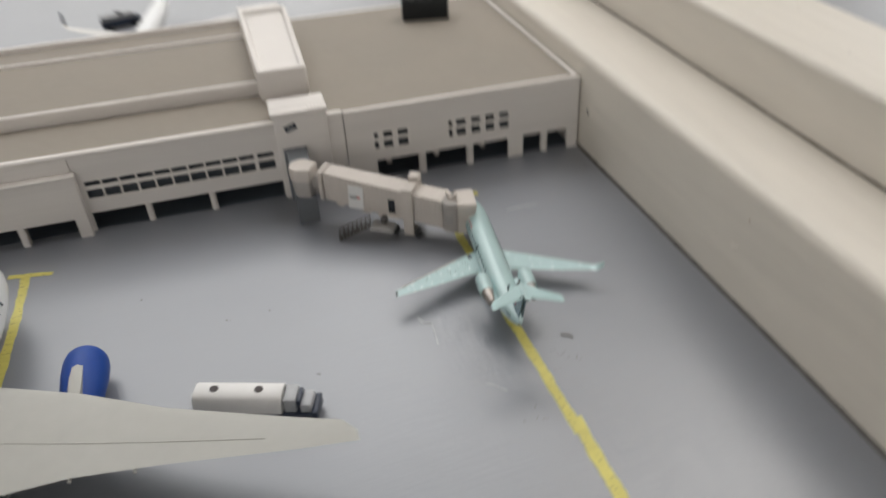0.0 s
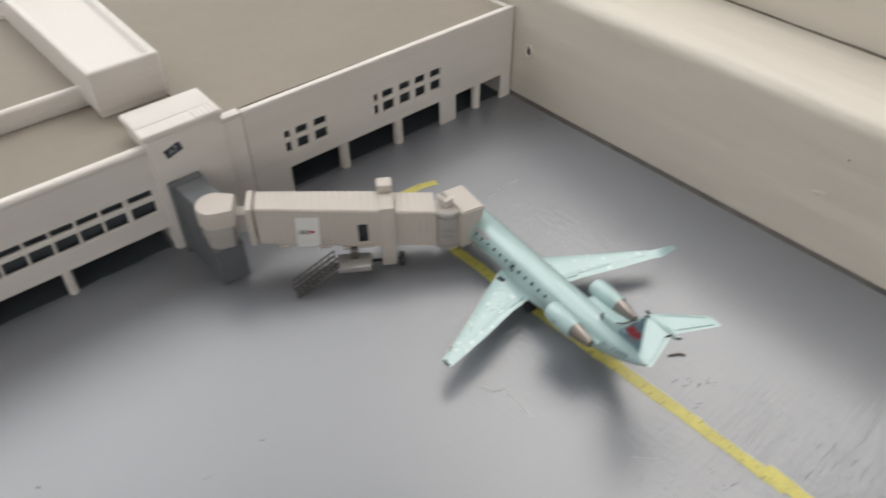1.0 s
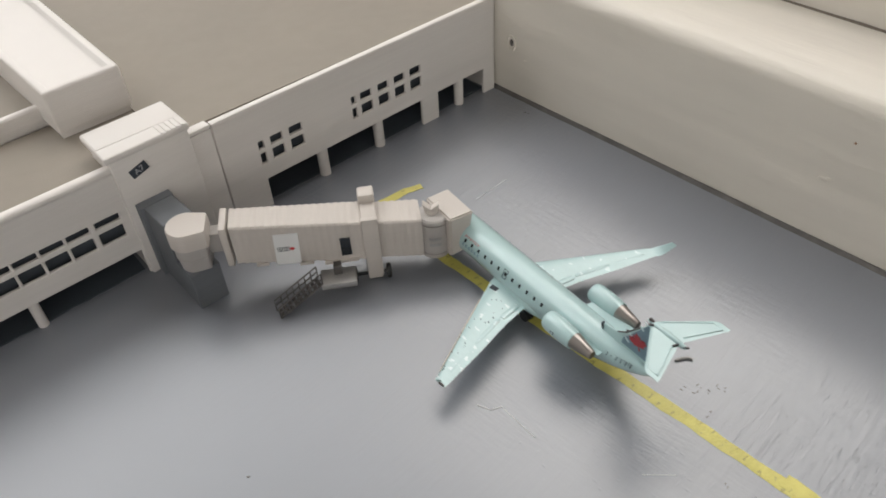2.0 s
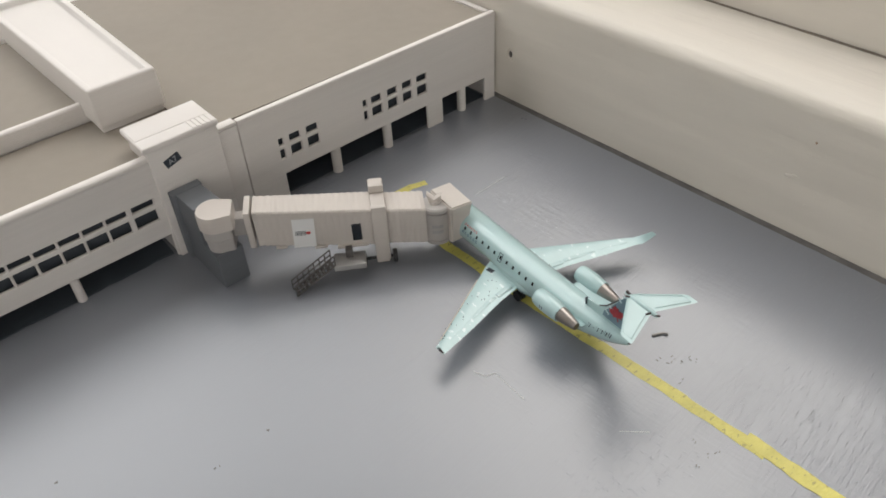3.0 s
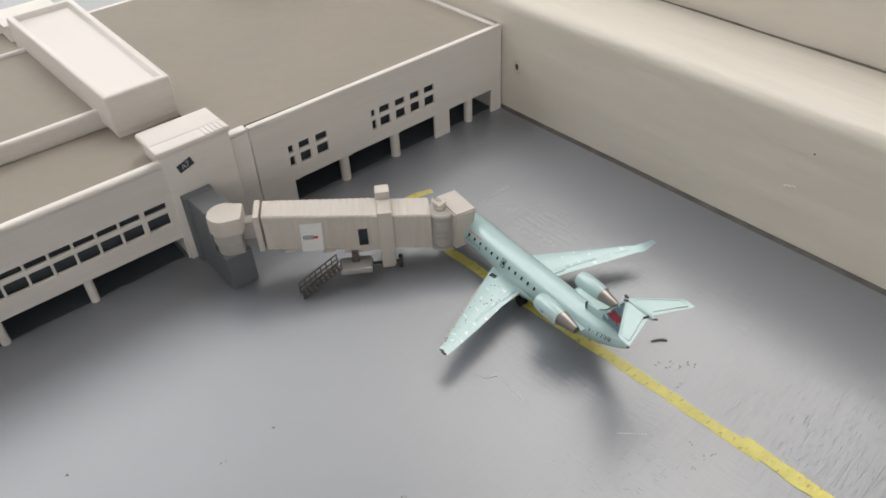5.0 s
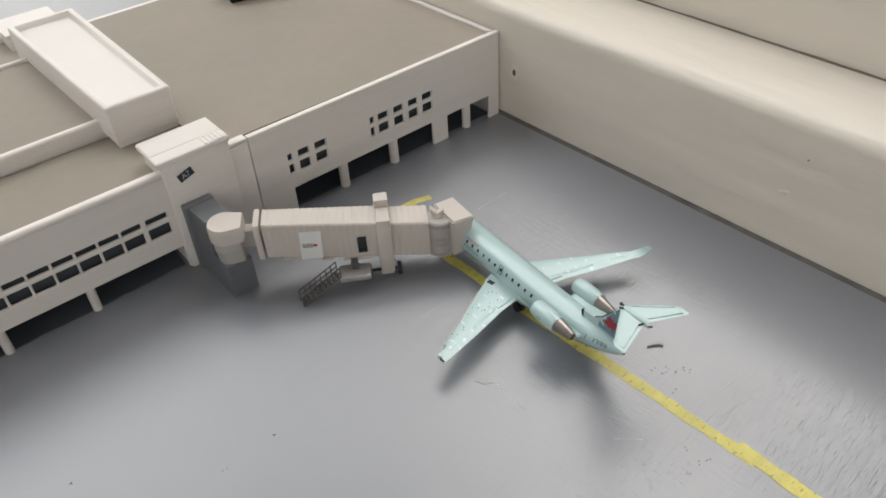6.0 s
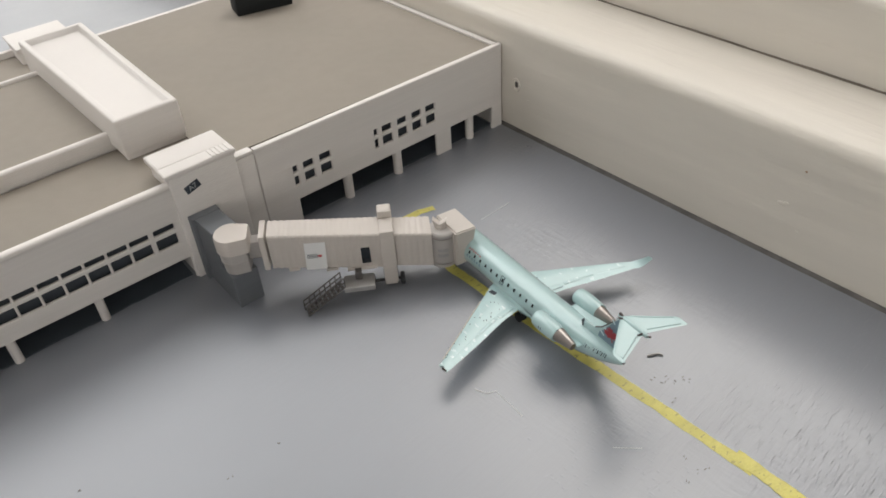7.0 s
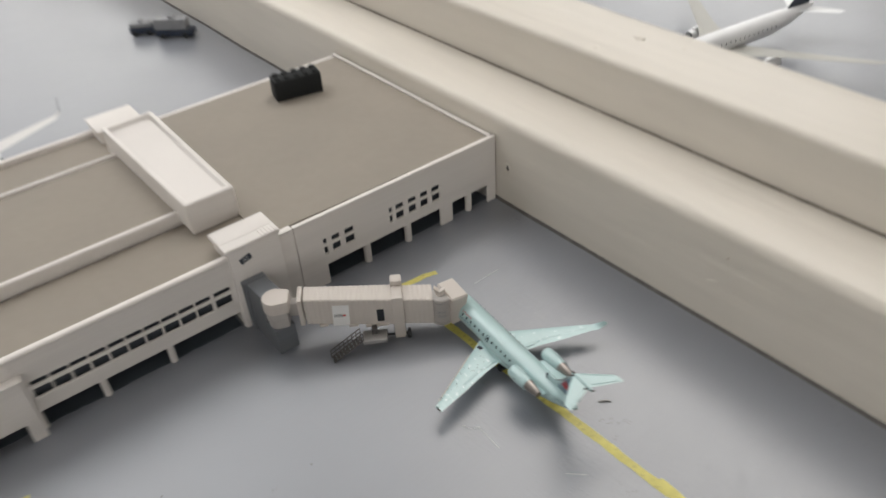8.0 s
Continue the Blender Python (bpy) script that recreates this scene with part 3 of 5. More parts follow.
def jet_bridge():
    """Built along x from the rotunda; y = 0 is the side with the door, +y the far side."""
    t = thing("jet_bridge", "off-white ribbed model passenger boarding bridge on wheels", "jet bridge", at(-7.14, -3.0, 0, BRIDGE_TURN))

    def top(s):
        return 1.72 - 0.42 * (s + 1.77) / 3.49

    def low(s):
        return 0.84 - 0.47 * (s + 1.8) / 3.4

    # ribbed tunnel
    bm = bmesh.new()
    rings, s, k = [], -1.775, 0
    while s < 0.58:
        for ds, g in ((0.0, 0.0), (0.05, 0.0), (0.075, 0.007), (0.115, 0.007)):
            a = s + ds
            z0, z1, y0, y1, c = low(a) + g, top(a) - g, 0.0 + g, 0.665 + 0.035 * a - g, 0.03
            rings.append([Vector(v) for v in ((a, y0, z0 + c), (a, y0, z1 - c), (a, y0 + c, z1), (a, y1 - c, z1), (a, y1, z1 - c), (a, y1, z0 + c), (a, y1 - c, z0), (a, y0 + c, z0))])
        s += 0.135
    loft(bm, rings)
    part("tunnel", bm, BRIDGE, t, smooth=20)
    bm = bmesh.new()
    rings, s = [], 0.5
    while s < 1.60:
        for ds, g in ((0.0, 0.02), (0.05, 0.02), (0.075, 0.027), (0.115, 0.027)):
            a = s + ds
            z0, z1, y0, y1, c = low(a) + g, top(a) - g, 0.0 + g, 0.665 + 0.035 * a - g, 0.03
            rings.append([Vector(v) for v in ((a, y0, z0 + c), (a, y0, z1 - c), (a, y0 + c, z1), (a, y1 - c, z1), (a, y1, z1 - c), (a, y1, z0 + c), (a, y1 - c, z0), (a, y0 + c, z0))])
        s += 0.135
    loft(bm, rings)
    part("inner_tunnel", bm, BRIDGE, t, smooth=20)
    part("end_collar", boxed(-1.95, -1.82, -0.03, 0.60, 0.84, 1.74, r=0.025), BRIDGE, t)
    part("neck", boxed(-2.25, -1.93, 0.16, 0.44, 1.06, 1.50, r=0.03), GREY_RESIN, t)
    # rotunda: round towards the tower, flat towards the tunnel
    cx, cy, r = -2.53, 0.20, 0.34

    def drum(rad, cut):
        arc = [math.pi * (0.5 + k / 24) for k in range(25)]
        pts = [(cx + rad * math.cos(a), cy + rad * math.sin(a)) for a in arc]
        return pts + [(cut - 0.02, cy - 0.78 * rad), (cut, cy - 0.70 * rad), (cut, cy + 0.70 * rad), (cut - 0.02, cy + 0.78 * rad)]

    for name, mat, label, levels in (
            ("rotunda_drum", GREY_RESIN, "greyish lower drum", ((0.86, r - 0.06, -2.24), (1.12, r - 0.04, -2.24), (1.14, r - 0.02, -2.23), (1.17, r - 0.02, -2.23), (1.18, r - 0.03, -2.235), (1.20, r - 0.03, -2.235), (1.21, r - 0.02, -2.23), (1.40, r - 0.02, -2.23))),
            ("rotunda", BRIDGE, "", ((1.38, r - 0.03, -2.20), (1.42, r + 0.02, -2.16), (1.74, r + 0.02, -2.16), (1.785, r, -2.17)))):
        bm = bmesh.new()
        loft(bm, [[Vector((x, y, z)) for x, y in drum(rad, cut)] for z, rad, cut in levels])
        part(name, bm, mat, t, label)
    # round head and cab at the aircraft
    bm = bmesh.new()
    hx, hy = 1.94, 0.25
    out = []
    for z, rad in ((0.31, 0.24), (0.35, 0.300), (0.43, 0.305), (0.435, 0.278), (0.455, 0.278), (0.46, 0.302), (1.12, 0.302), (1.125, 0.272), (1.155, 0.272), (1.16, 0.31), (1.235, 0.308), (1.265, 0.275)):
        out.append([Vector((hx + rad * math.cos(math.tau * i / 40), hy + rad * math.sin(math.tau * i / 40), z)) for i in range(40)])
    loft(bm, out)
    head = part("cab_rotunda", bm, GREY_RESIN, t, "greyish ribbed drum")
    bm = bmesh.new()
    for k in range(5):
        a = radians(-112 + 9 * k)
        for z in (0.66, 0.80):
            x, y = hx + 0.304 * math.cos(a), hy + 0.304 * math.sin(a)
            box(bm, -0.02, 0.02, -0.006, 0.006, z, z + 0.07, m=pose(x, y, 0, 0, 0, math.degrees(a) + 90))
    part("louvre", bm, PALE_RESIN, head)
    bm = bmesh.new()
    cyl(bm, (hx - 0.03, hy + 0.02, 1.25), (hx - 0.03, hy + 0.02, 1.32), 0.13, 0.11, 24)
    b = bmesh.new()
    prism(b, [(-0.11, 0.0), (0.11, 0.0), (0.165, 0.23), (0.0, 0.09), (-0.165, 0.23)], -0.075, 0.075, r=0.014)
    add_to(bm, b, pose(hx - 0.03, hy + 0.02, 1.27, 90, 0, -12))
    part("roof_beacon", bm, BRIDGE, t)
    # cab, turned square to the aircraft
    ox, oy = 2.265, 0.39
    m = pose(ox, oy, 0, 0, 0, -BRIDGE_TURN - 8)
    bm = bmesh.new()
    b = bmesh.new()
    pts = [(-0.26, -0.40, 0.36), (0.12, -0.38, 0.36), (0.12, 0.40, 0.36), (-0.26, 0.42, 0.36), (-0.26, -0.42, 1.30), (0.27, -0.43, 1.27), (0.27, 0.44, 1.27), (-0.26, 0.42, 1.30)]
    vs = [b.verts.new(p) for p in pts]
    for f in ((3, 2, 1, 0), (4, 5, 6, 7), (0, 1, 5, 4), (1, 2, 6, 5), (2, 3, 7, 6), (3, 0, 4, 7)):
        b.faces.new([vs[i] for i in f])
    bmesh.ops.bevel(b, geom=b.edges[:], offset=0.03, segments=2, affect="EDGES")
    add_to(bm, b, m)
    part("cab", bm, BRIDGE, t)
    # lifting frame, legs and wheels
    part("lift_leg", boxed(0.58, 0.88, -0.085, 0.02, 0.14, 1.55, r=0.02), BRIDGE, t)
    part("lift_leg", boxed(0.60, 0.88, 0.66, 0.78, 0.14, 1.48, r=0.02), BRIDGE, t)
    part("cross_beam", boxed(0.59, 0.87, -0.06, 0.74, 1.40, 1.50, r=0.02), BRIDGE, t)
    part("cable_box", boxed(0.57, 0.88, 0.50, 0.80, 1.44, 1.67, r=0.035), BRIDGE, t)
    part("axle_block", boxed(0.58, 0.86, -0.06, 0.34, 0.06, 0.22, r=0.02), BRIDGE, t)
    bm = bmesh.new()
    cyl(bm, (0.30, 0.02, 0.15), (1.02, 0.02, 0.15), 0.035, n=14)
    part("axle", bm, BLACK, t, "black axle")
    for s, f in ((0.32, 1.0), (0.98, 1.0)):
        bm = bmesh.new()
        out = []
        for dx, rad in ((-0.05, 0.10 * f), (-0.04, 0.142 * f), (-0.012, 0.15 * f), (0.012, 0.15 * f), (0.04, 0.142 * f), (0.05, 0.10 * f)):
            out.append([Vector((s + dx, 0.02 + rad * math.cos(math.tau * i / 28), 0.15 + rad * math.sin(math.tau * i / 28))) for i in range(28)])
        loft(bm, out)
        part("wheel", bm, BLACK, t, "black rubber wheel")
    # service door, advert panel, ledges
    part("service_door", boxed(0.14, 0.335, -0.018, 0.02, 0.72, 1.14, r=0.004), GLASS_BLACK, t, "black door panel")
    slope = math.degrees(math.atan(0.37 / 3.36))
    m = pose(-0.83, -0.012, 1.065, 0, slope * 0.5, 0)
    panel = part("advert_panel", boxed(-0.225, 0.225, -0.008, 0.012, -0.36, 0.365, m=m), PAPER, t, "white paper advert panel with a small printed mark")
    bm = bmesh.new()
    for k in range(4):
        x = -0.175 + 0.057 * k
        box(bm, x, x + 0.014, -0.011, -0.007, -0.045, 0.07, m=m)
        box(bm, x + 0.030, x + 0.044, -0.011, -0.007, -0.045, 0.07, m=m)
    part("printed_mark", bm, INK, panel)
    bm = bmesh.new()
    cyl(bm, (0.0, 0, 0), (0, 0.006, 0), 0.038, n=6)
    bmesh.ops.transform(bm, matrix=m @ pose(0.09, -0.013, 0.012) @ Matrix.Diagonal((1.35, 1, 1, 1)), verts=bm.verts)
    part("printed_mark", bm, INK_RED, panel)
    bm = bmesh.new()
    for a, b in ((-1.45, -1.22), (-0.66, -0.40)):
        box(bm, a, b, -0.02, 0.1, low((a + b) / 2) - 0.05, low((a + b) / 2) + 0.01, r=0.012)
    part("under_ledge", bm, BRIDGE, t)
    part("under_ledge", boxed(-0.2, 0.45, -0.03, 0.12, low(0.1) - 0.03, low(0.1) + 0.04, r=0.012), BRIDGE, t)
    # landing and folding steps
    part("landing", boxed(-0.31, 0.36, -0.44, -0.02, 0.29, 0.43, r=0.015), STEEL_PALE, t, "thin pale metal landing")
    part("landing_post", boxed(-0.05, 0.1, -0.2, -0.03, 0.36, 0.62, r=0.01), ETCHED, t)
    stairs(t)


def bars_between(bm, a, b, w):
    cyl(bm, a, b, w, n=6)


def stairs(t):
    """Etched steps with two openwork side rails, running down from the landing."""
    p0, p1 = Vector((-0.33, -0.30, 0.43)), Vector((-1.17, -0.63, 0.02))
    run = (p1 - p0)
    side = Vector((-run.y, run.x, 0)).normalized() * 0.115
    bm = bmesh.new()
    n = 9
    for k in range(n):
        c = p0 + run * ((k + 0.5) / n)
        a, b = c - side, c + side
        d = Vector((run.x, run.y, 0)).normalized() * 0.035
        vs = [a - d, b - d, b + d, a + d]
        lo = [bm.verts.new(v) for v in vs]
        hi = [bm.verts.new(v + Vector((0, 0, 0.012))) for v in vs]
        bm.faces.new(lo[::-1])
        bm.faces.new(hi)
        for i in range(4):
            bm.faces.new((lo[i], lo[(i + 1) % 4], hi[(i + 1) % 4], hi[i]))
    part("stair_treads", bm, ETCHED, t)
    for sgn in (-1, 1):
        bm = bmesh.new()
        up = Vector((0, 0, 0.26))
        a, b = p0 + side * sgn, p1 + side * sgn
        for f in (0.0, 0.5, 1.0):
            bars_between(bm, a + up * f, b + up * f, 0.015 if f else 0.020)
        for k in range(8):
            q = a + (b - a) * (k / 7)
            bars_between(bm, q, q + up, 0.013)
        part("handrail", bm, ETCHED, t, "openwork etched metal handrail")


PALE_RESIN = material("pale_resin", (0.34, 0.335, 0.33), 0.5)
STEEL_PALE = material("pale_steel", (0.42, 0.41, 0.40), 0.35, metal=0.5)
jet_bridge()


# ---- aircraft ----
def ring_at(x, cz, ry, rz, n=28):
    return [Vector((x, ry * math.cos(math.tau * k / n), cz + rz * math.sin(math.tau * k / n))) for k in range(n)]


def foil(le, te, y_dir, thick, z, n=10):
    """A closed wing section from leading edge le to trailing edge te (points x, y)."""
    pts = []
    for k in range(n + 1):
        f = 0.5 - 0.5 * math.cos(math.pi * k / n)
        h = thick * 2.6 * (0.2969 * math.sqrt(f) - 0.126 * f - 0.3516 * f * f + 0.2843 * f ** 3 - 0.1015 * f ** 4)
        pts.append((f, h))
    up = [Vector((le[0] + (te[0] - le[0]) * f, le[1] + (te[1] - le[1]) * f, z + h)) for f, h in pts]
    dn = [Vector((le[0] + (te[0] - le[0]) * f, le[1] + (te[1] - le[1]) * f, z - h * 0.6)) for f, h in pts[1:-1]]
    return up + dn[::-1]


def lifting_surface(sections, n=10):
    """sections: (x of leading edge, x of trailing edge, y, z, thickness)."""
    bm = bmesh.new()
    loft(bm, [foil((a, y), (b, y), 1, th, z, n) for a, b, y, z, th in sections])
    return bm


def fin_surface(sections, n=10):
    """Upright: (x of leading edge, x of trailing edge, z, half thickness)."""
    bm = bmesh.new()
    rings = []
    for a, b, z, th in sections:
        ring = foil((a, 0), (b, 0), 1, th * 2, 0, n)
        rings.append([Vector((v.x, v.z if k <= n else v.z / 0.6, z)) for k, v in enumerate(ring)])
    loft(bm, rings)
    return bm


def lathe(profile, x0, cy, cz, n=28, caps=True):
    bm = bmesh.new()
    loft(bm, [[Vector((x0 + x, cy + r * math.cos(math.tau * k / n), cz + r * math.sin(math.tau * k / n))) for k in range(n)] for x, r in profile], caps)
    return bm


def regional_jet():
    """Local x runs to the nose, y to the port side; x = 0 at the wing tips."""
    t = thing("model_airliner", "small mint-green die-cast regional jet with a chipped wing tip", "model aircraft",
              pose(-5.05 * U, -6.80 * U, 0, 1.5, 0, 90 - 5.2))
    cz = 0.62
    R = 0.342
    prof = [(3.90, 0.02, 0.50), (3.87, 0.06, 0.502), (3.8, 0.11, 0.51), (3.65, 0.18, 0.53), (3.48, 0.245, 0.56), (3.25, 0.30, 0.59), (3.0, 0.33, 0.61), (2.7, R, cz), (1.0, R, cz), (-0.3, R, cz),
            (-0.7, 0.328, 0.635), (-1.05, 0.295, 0.67), (-1.4, 0.24, 0.725), (-1.7, 0.175, 0.78), (-1.90, 0.115, 0.82), (-2.03, 0.06, 0.845), (-2.07, 0.02, 0.85)]
    bm = bmesh.new()
    loft(bm, [ring_at(x, z, r, r) for x, r, z in prof])
    fus = part("fuselage", bm, MINT, t)
    # belly fairing
    bm = bmesh.new()
    loft(bm, [ring_at(x, 0.42, r, 0.5 * r + 0.02) for x, r in ((1.75, 0.05), (1.5, 0.27), (1.1, 0.36), (0.5, 0.36), (0.1, 0.27), (-0.2, 0.05))])
    part("belly_fairing", bm, MINT, t)
    # wings: port has lost its winglet
    for sgn in (1, -1):
        sec = [(1.50, 0.44, 0.15, 0.43, 0.11), (1.38, 0.47, 0.42, 0.44, 0.10), (1.12, 0.38, 0.88, 0.455, 0.075), (0.68, 0.15, 1.65, 0.485, 0.055), (0.22, -0.06, 2.46, 0.515, 0.04)]
        if sgn > 0:
            sec.append((0.14, -0.09, 2.60, 0.52, 0.036))
        else:
            sec += [(0.14, -0.12, 2.54, 0.53, 0.034), (0.07, -0.16, 2.63, 0.575, 0.03), (-0.05, -0.22, 2.69, 0.68, 0.028), (-0.17, -0.29, 2.73, 0.80, 0.022)]
        bm = lifting_surface([(a, b, y * sgn, z, th) for a, b, y, z, th in sec])
        for v in bm.verts:
            v.co.x += 0.06 if sgn > 0 else 0.02 + 0.015 * abs(v.co.y)
            if sgn > 0:
                v.co.z -= 0.028 * max(v.co.y - 0.3, 0)
                v.co.y *= 0.98
            else:
                v.co.y *= 0.975
        if sgn > 0:
            for v in bm.verts:
                if v.co.y > 2.50:
                    v.co.y += 0.09 * noise.noise((v.co.x * 22, 1.7, 0.4))
        wing = part("wing", bm, MINT_FLAKED if sgn > 0 else MINT_WORN, t, "wing with its tip snapped off" if sgn > 0 else "wing with an upturned winglet")
        # flap tracks, hinge lines and raised flap panels
        def on_wing(x, y, z):
            if sgn > 0:
                return Vector((x + 0.06, y * 0.98, z - 0.028 * max(y - 0.3, 0)))
            return Vector((x + 0.02 + 0.015 * y, -y * 0.975, z))

        for y, x, z in ((0.95, 0.37, 0.44), (1.35, 0.26, 0.455), (1.75, 0.13, 0.475)):
            bm = bmesh.new()
            cyl(bm, on_wing(x + 0.18, y, z - 0.012), on_wing(x - 0.01, y, z - 0.004), 0.026, 0.010, 8)
            part("flap_fairing", bm, MINT, wing)
        for (xa, ya, za), (xb, yb, zb), w in (((0.60, 0.46, 0.472), (0.53, 0.86, 0.477), 0.055), ((0.54, 0.92, 0.478), (0.335, 1.62, 0.496), 0.042), ((0.32, 1.70, 0.498), (0.10, 2.34, 0.521), 0.030)):
            p, q = on_wing(xa, ya, za), on_wing(xb, yb, zb)
            d = q - p
            m = Matrix.Translation(p) @ d.to_track_quat("X", "Z").to_matrix().to_4x4()
            part("flap", boxed(0, d.length, -w, w, -0.028, 0.0, r=0.013, m=m), MINT_WORN, wing)
        if sgn > 0:
            bm = bmesh.new()
            edge = [on_wing(x, y, z) for x, y, z in ((1.13, 0.88, 0.458), (0.69, 1.65, 0.488), (0.23, 2.46, 0.518))]
            for p, q in zip(edge, edge[1:]):
                cyl(bm, p, q, 0.013, n=8)
            part("worn_leading_edge", bm, BARE, wing, "leading edge rubbed to pale metal")
    # dark hatching that stands for an irregular chip at the wing root
    bm = bmesh.new()
    m = pose(1.24, 0.49, 0.468, 0, 0, 12)
    for k in range(6):
        box(bm, -0.075, 0.075, -0.045 + 0.017 * k, -0.035 + 0.017 * k, -0.006, 0.006, m=m)
    part("wing_root_chip", bm, INK, t, "dark hatched patch for the chip at the wing root")
    bm = bmesh.new()
    random.seed(5)
    for k in range(22):
        f = random.random()
        y = 0.6 + 1.8 * f
        x = 1.42 - 0.50 * (y - 0.42) - (0.15 + 0.55 * random.random()) * (0.86 - 0.30 * (y - 0.42))
        z = 0.450 + 0.011 * (y - 0.88)
        cyl(bm, (x, y, z), (x + 0.001, y, z + 0.026 - 0.006 * f), 0.005 + 0.006 * random.random(), n=6)
    part("paint_speck", bm, INK, t)
    bm = bmesh.new()
    box(bm, -0.055, 0.055, -0.012, 0.012, -0.018, 0.018, m=pose(0.05, 2.555, 0.458, 0, 0, 8))
    part("bare_metal_chip", bm, CRUMB, t)
    # cabin windows and doors on both sides
    for sgn in (1, -1):
        for k in range(13):
            x = 2.52 - 0.195 * k
            a = radians(26)
            m = pose(x, sgn * (R * math.cos(a) + 0.001), cz + R * math.sin(a), 26 * sgn, 0, 0)
            b = bmesh.new()
            box(b, -0.022, 0.022, -0.005, 0.005, -0.034, 0.034, r=0.0)
            bmesh.ops.transform(b, matrix=m, verts=b.verts)
            part("cabin_window", b, GLASS_BLACK, fus)
    bm = bmesh.new()
    a = radians(25)
    m = pose(1.16, R * math.cos(a) + 0.002, cz + R * math.sin(a) + 0.005, 25, 0, 0)
    for q in ((-0.052, -0.044, -0.09, 0.09), (0.044, 0.052, -0.09, 0.09), (-0.052, 0.052, 0.084, 0.092), (-0.052, 0.052, -0.092, -0.084)):
        box(bm, q[0], q[1], -0.005, 0.005, q[2], q[3], m=m)
    part("emergency_exit_outline", bm, INK, fus)
    # printed titles as plain bars
    bm = bmesh.new()
    for k in range(6):
        a = radians(40)
        m = pose(2.36 - 0.072 * k, R * math.cos(a) + 0.001, cz + R * math.sin(a), 40, 0, 0)
        box(bm, -0.020, -0.010, -0.003, 0.003, -0.022, 0.022, m=m)
        box(bm, 0.010, 0.020, -0.003, 0.003, -0.022, 0.022, m=m)
    part("title_bar", bm, INK_RED, fus)
    bm = bmesh.new()
    for k in range(6):
        a = radians(10)
        m = pose(2.36 - 0.088 * k, R * math.cos(a) + 0.001, cz + R * math.sin(a), 10, 0, 0)
        box(bm, -0.024, 0.024, -0.004, 0.004, 0.014, 0.030, m=m)
        box(bm, -0.024, 0.024, -0.004, 0.004, -0.030, -0.014, m=m)
        box(bm, 0.010, 0.024, -0.004, 0.004, -0.014, 0.014, m=m)
    part("title_bar", bm, DEEP, fus)
    bm = bmesh.new()
    for k in range(6):
        x = -1.28 - 0.088 * k
        f = (x + 1.05) / -0.65
        r, zc, a = 0.295 - 0.12 * f, 0.67 + 0.11 * f, radians(24)
        m = pose(x, r * math.cos(a), zc + r * math.sin(a), 24, 0, -11)
        if k == 1:
            box(bm, -0.020, 0.020, -0.008, 0.008, -0.006, 0.006, m=m)
            continue
        for dx in (-0.026, 0.016):
            box(bm, dx, dx + 0.010, -0.008, 0.008, -0.040, 0.040, m=m)
    part("registration_bar", bm, INK, fus)
    # engines
    for sgn in (1, -1):
        prof = [(-0.55, 0.165), (-0.40, 0.180), (-0.20, 0.187), (-0.04, 0.183), (0.05, 0.168), (0.08, 0.15), (0.07, 0.13), (-0.05, 0.115)]
        eng = part("engine", lathe(prof, -0.25, 0.53 * sgn - 0.05, 0.845), MINT, t, "engine nacelle with bare metal exhaust")
        part("fan_face", lathe([(0.0, 0.12), (0.02, 0.11), (0.06, 0.02)], -0.31, 0.53 * sgn - 0.05, 0.845), BLACK, eng)
        part("exhaust", lathe([(-0.42, 0.055), (-0.415, 0.075), (-0.40, 0.082), (-0.2, 0.118), (0.02, 0.155)], -0.79, 0.52 * sgn - 0.05, 0.850), METAL, eng, "bare metal exhaust cone")
        part("exhaust_mouth", lathe([(-0.005, 0.055), (0.0, 0.056)], -1.205, 0.52 * sgn - 0.05, 0.850), BLACK, eng)
        bm = lifting_surface([(-0.28, -1.20, 0.20 * sgn, 0.76, 0.07), (-0.34, -1.26, 0.44 * sgn - 0.04, 0.84, 0.05)])
        part("pylon", bm, MINT, eng)
        bm = bmesh.new()
        for dx in (0, 0.05):
            box(bm, -0.02, 0.0, -0.006, 0.006, -0.03, 0.03, m=pose(-0.42 - dx, (0.53 + 0.180) * sgn - 0.05, 0.86, 0, 0, 0))
        part("nacelle_mark", bm, INK, eng)
    # tail
    bm = fin_surface([(-0.93, -1.93, 0.80, 0.04), (-0.95, -1.96, 1.00, 0.045), (-0.97, -1.98, 1.10, 0.045), (-1.10, -1.99, 1.125, 0.043), (-1.27, -2.0, 1.15, 0.042), (-1.43, -2.08, 1.27, 0.04), (-1.67, -2.22, 1.58, 0.036), (-1.83, -2.33, 1.81, 0.03)])
    fin = part("tail_fin", bm, MINT, t)
    for sgn in (1, -1):
        bm = bmesh.new()
        pts = [(-1.40, 1.06), (-2.06, 1.05), (-2.30, 1.78), (-1.82, 1.78), (-1.64, 1.51), (-1.50, 1.28), (-1.42, 1.19)]
        lo = [bm.verts.new((x, 0.052 * sgn, z)) for x, z in pts]
        hi = [bm.verts.new((x, 0.030 * sgn, z)) for x, z in pts]
        bm.faces.new(lo)
        bm.faces.new(hi[::-1])
        for i in range(7):
            bm.faces.new((lo[i], hi[i], hi[(i + 1) % 7], lo[(i + 1) % 7]))
        bmesh.ops.recalc_face_normals(bm, faces=bm.faces[:])
        part("fin_decal", bm, DEEP, fin, "dark blue printed fin panel")
        bm = bmesh.new()
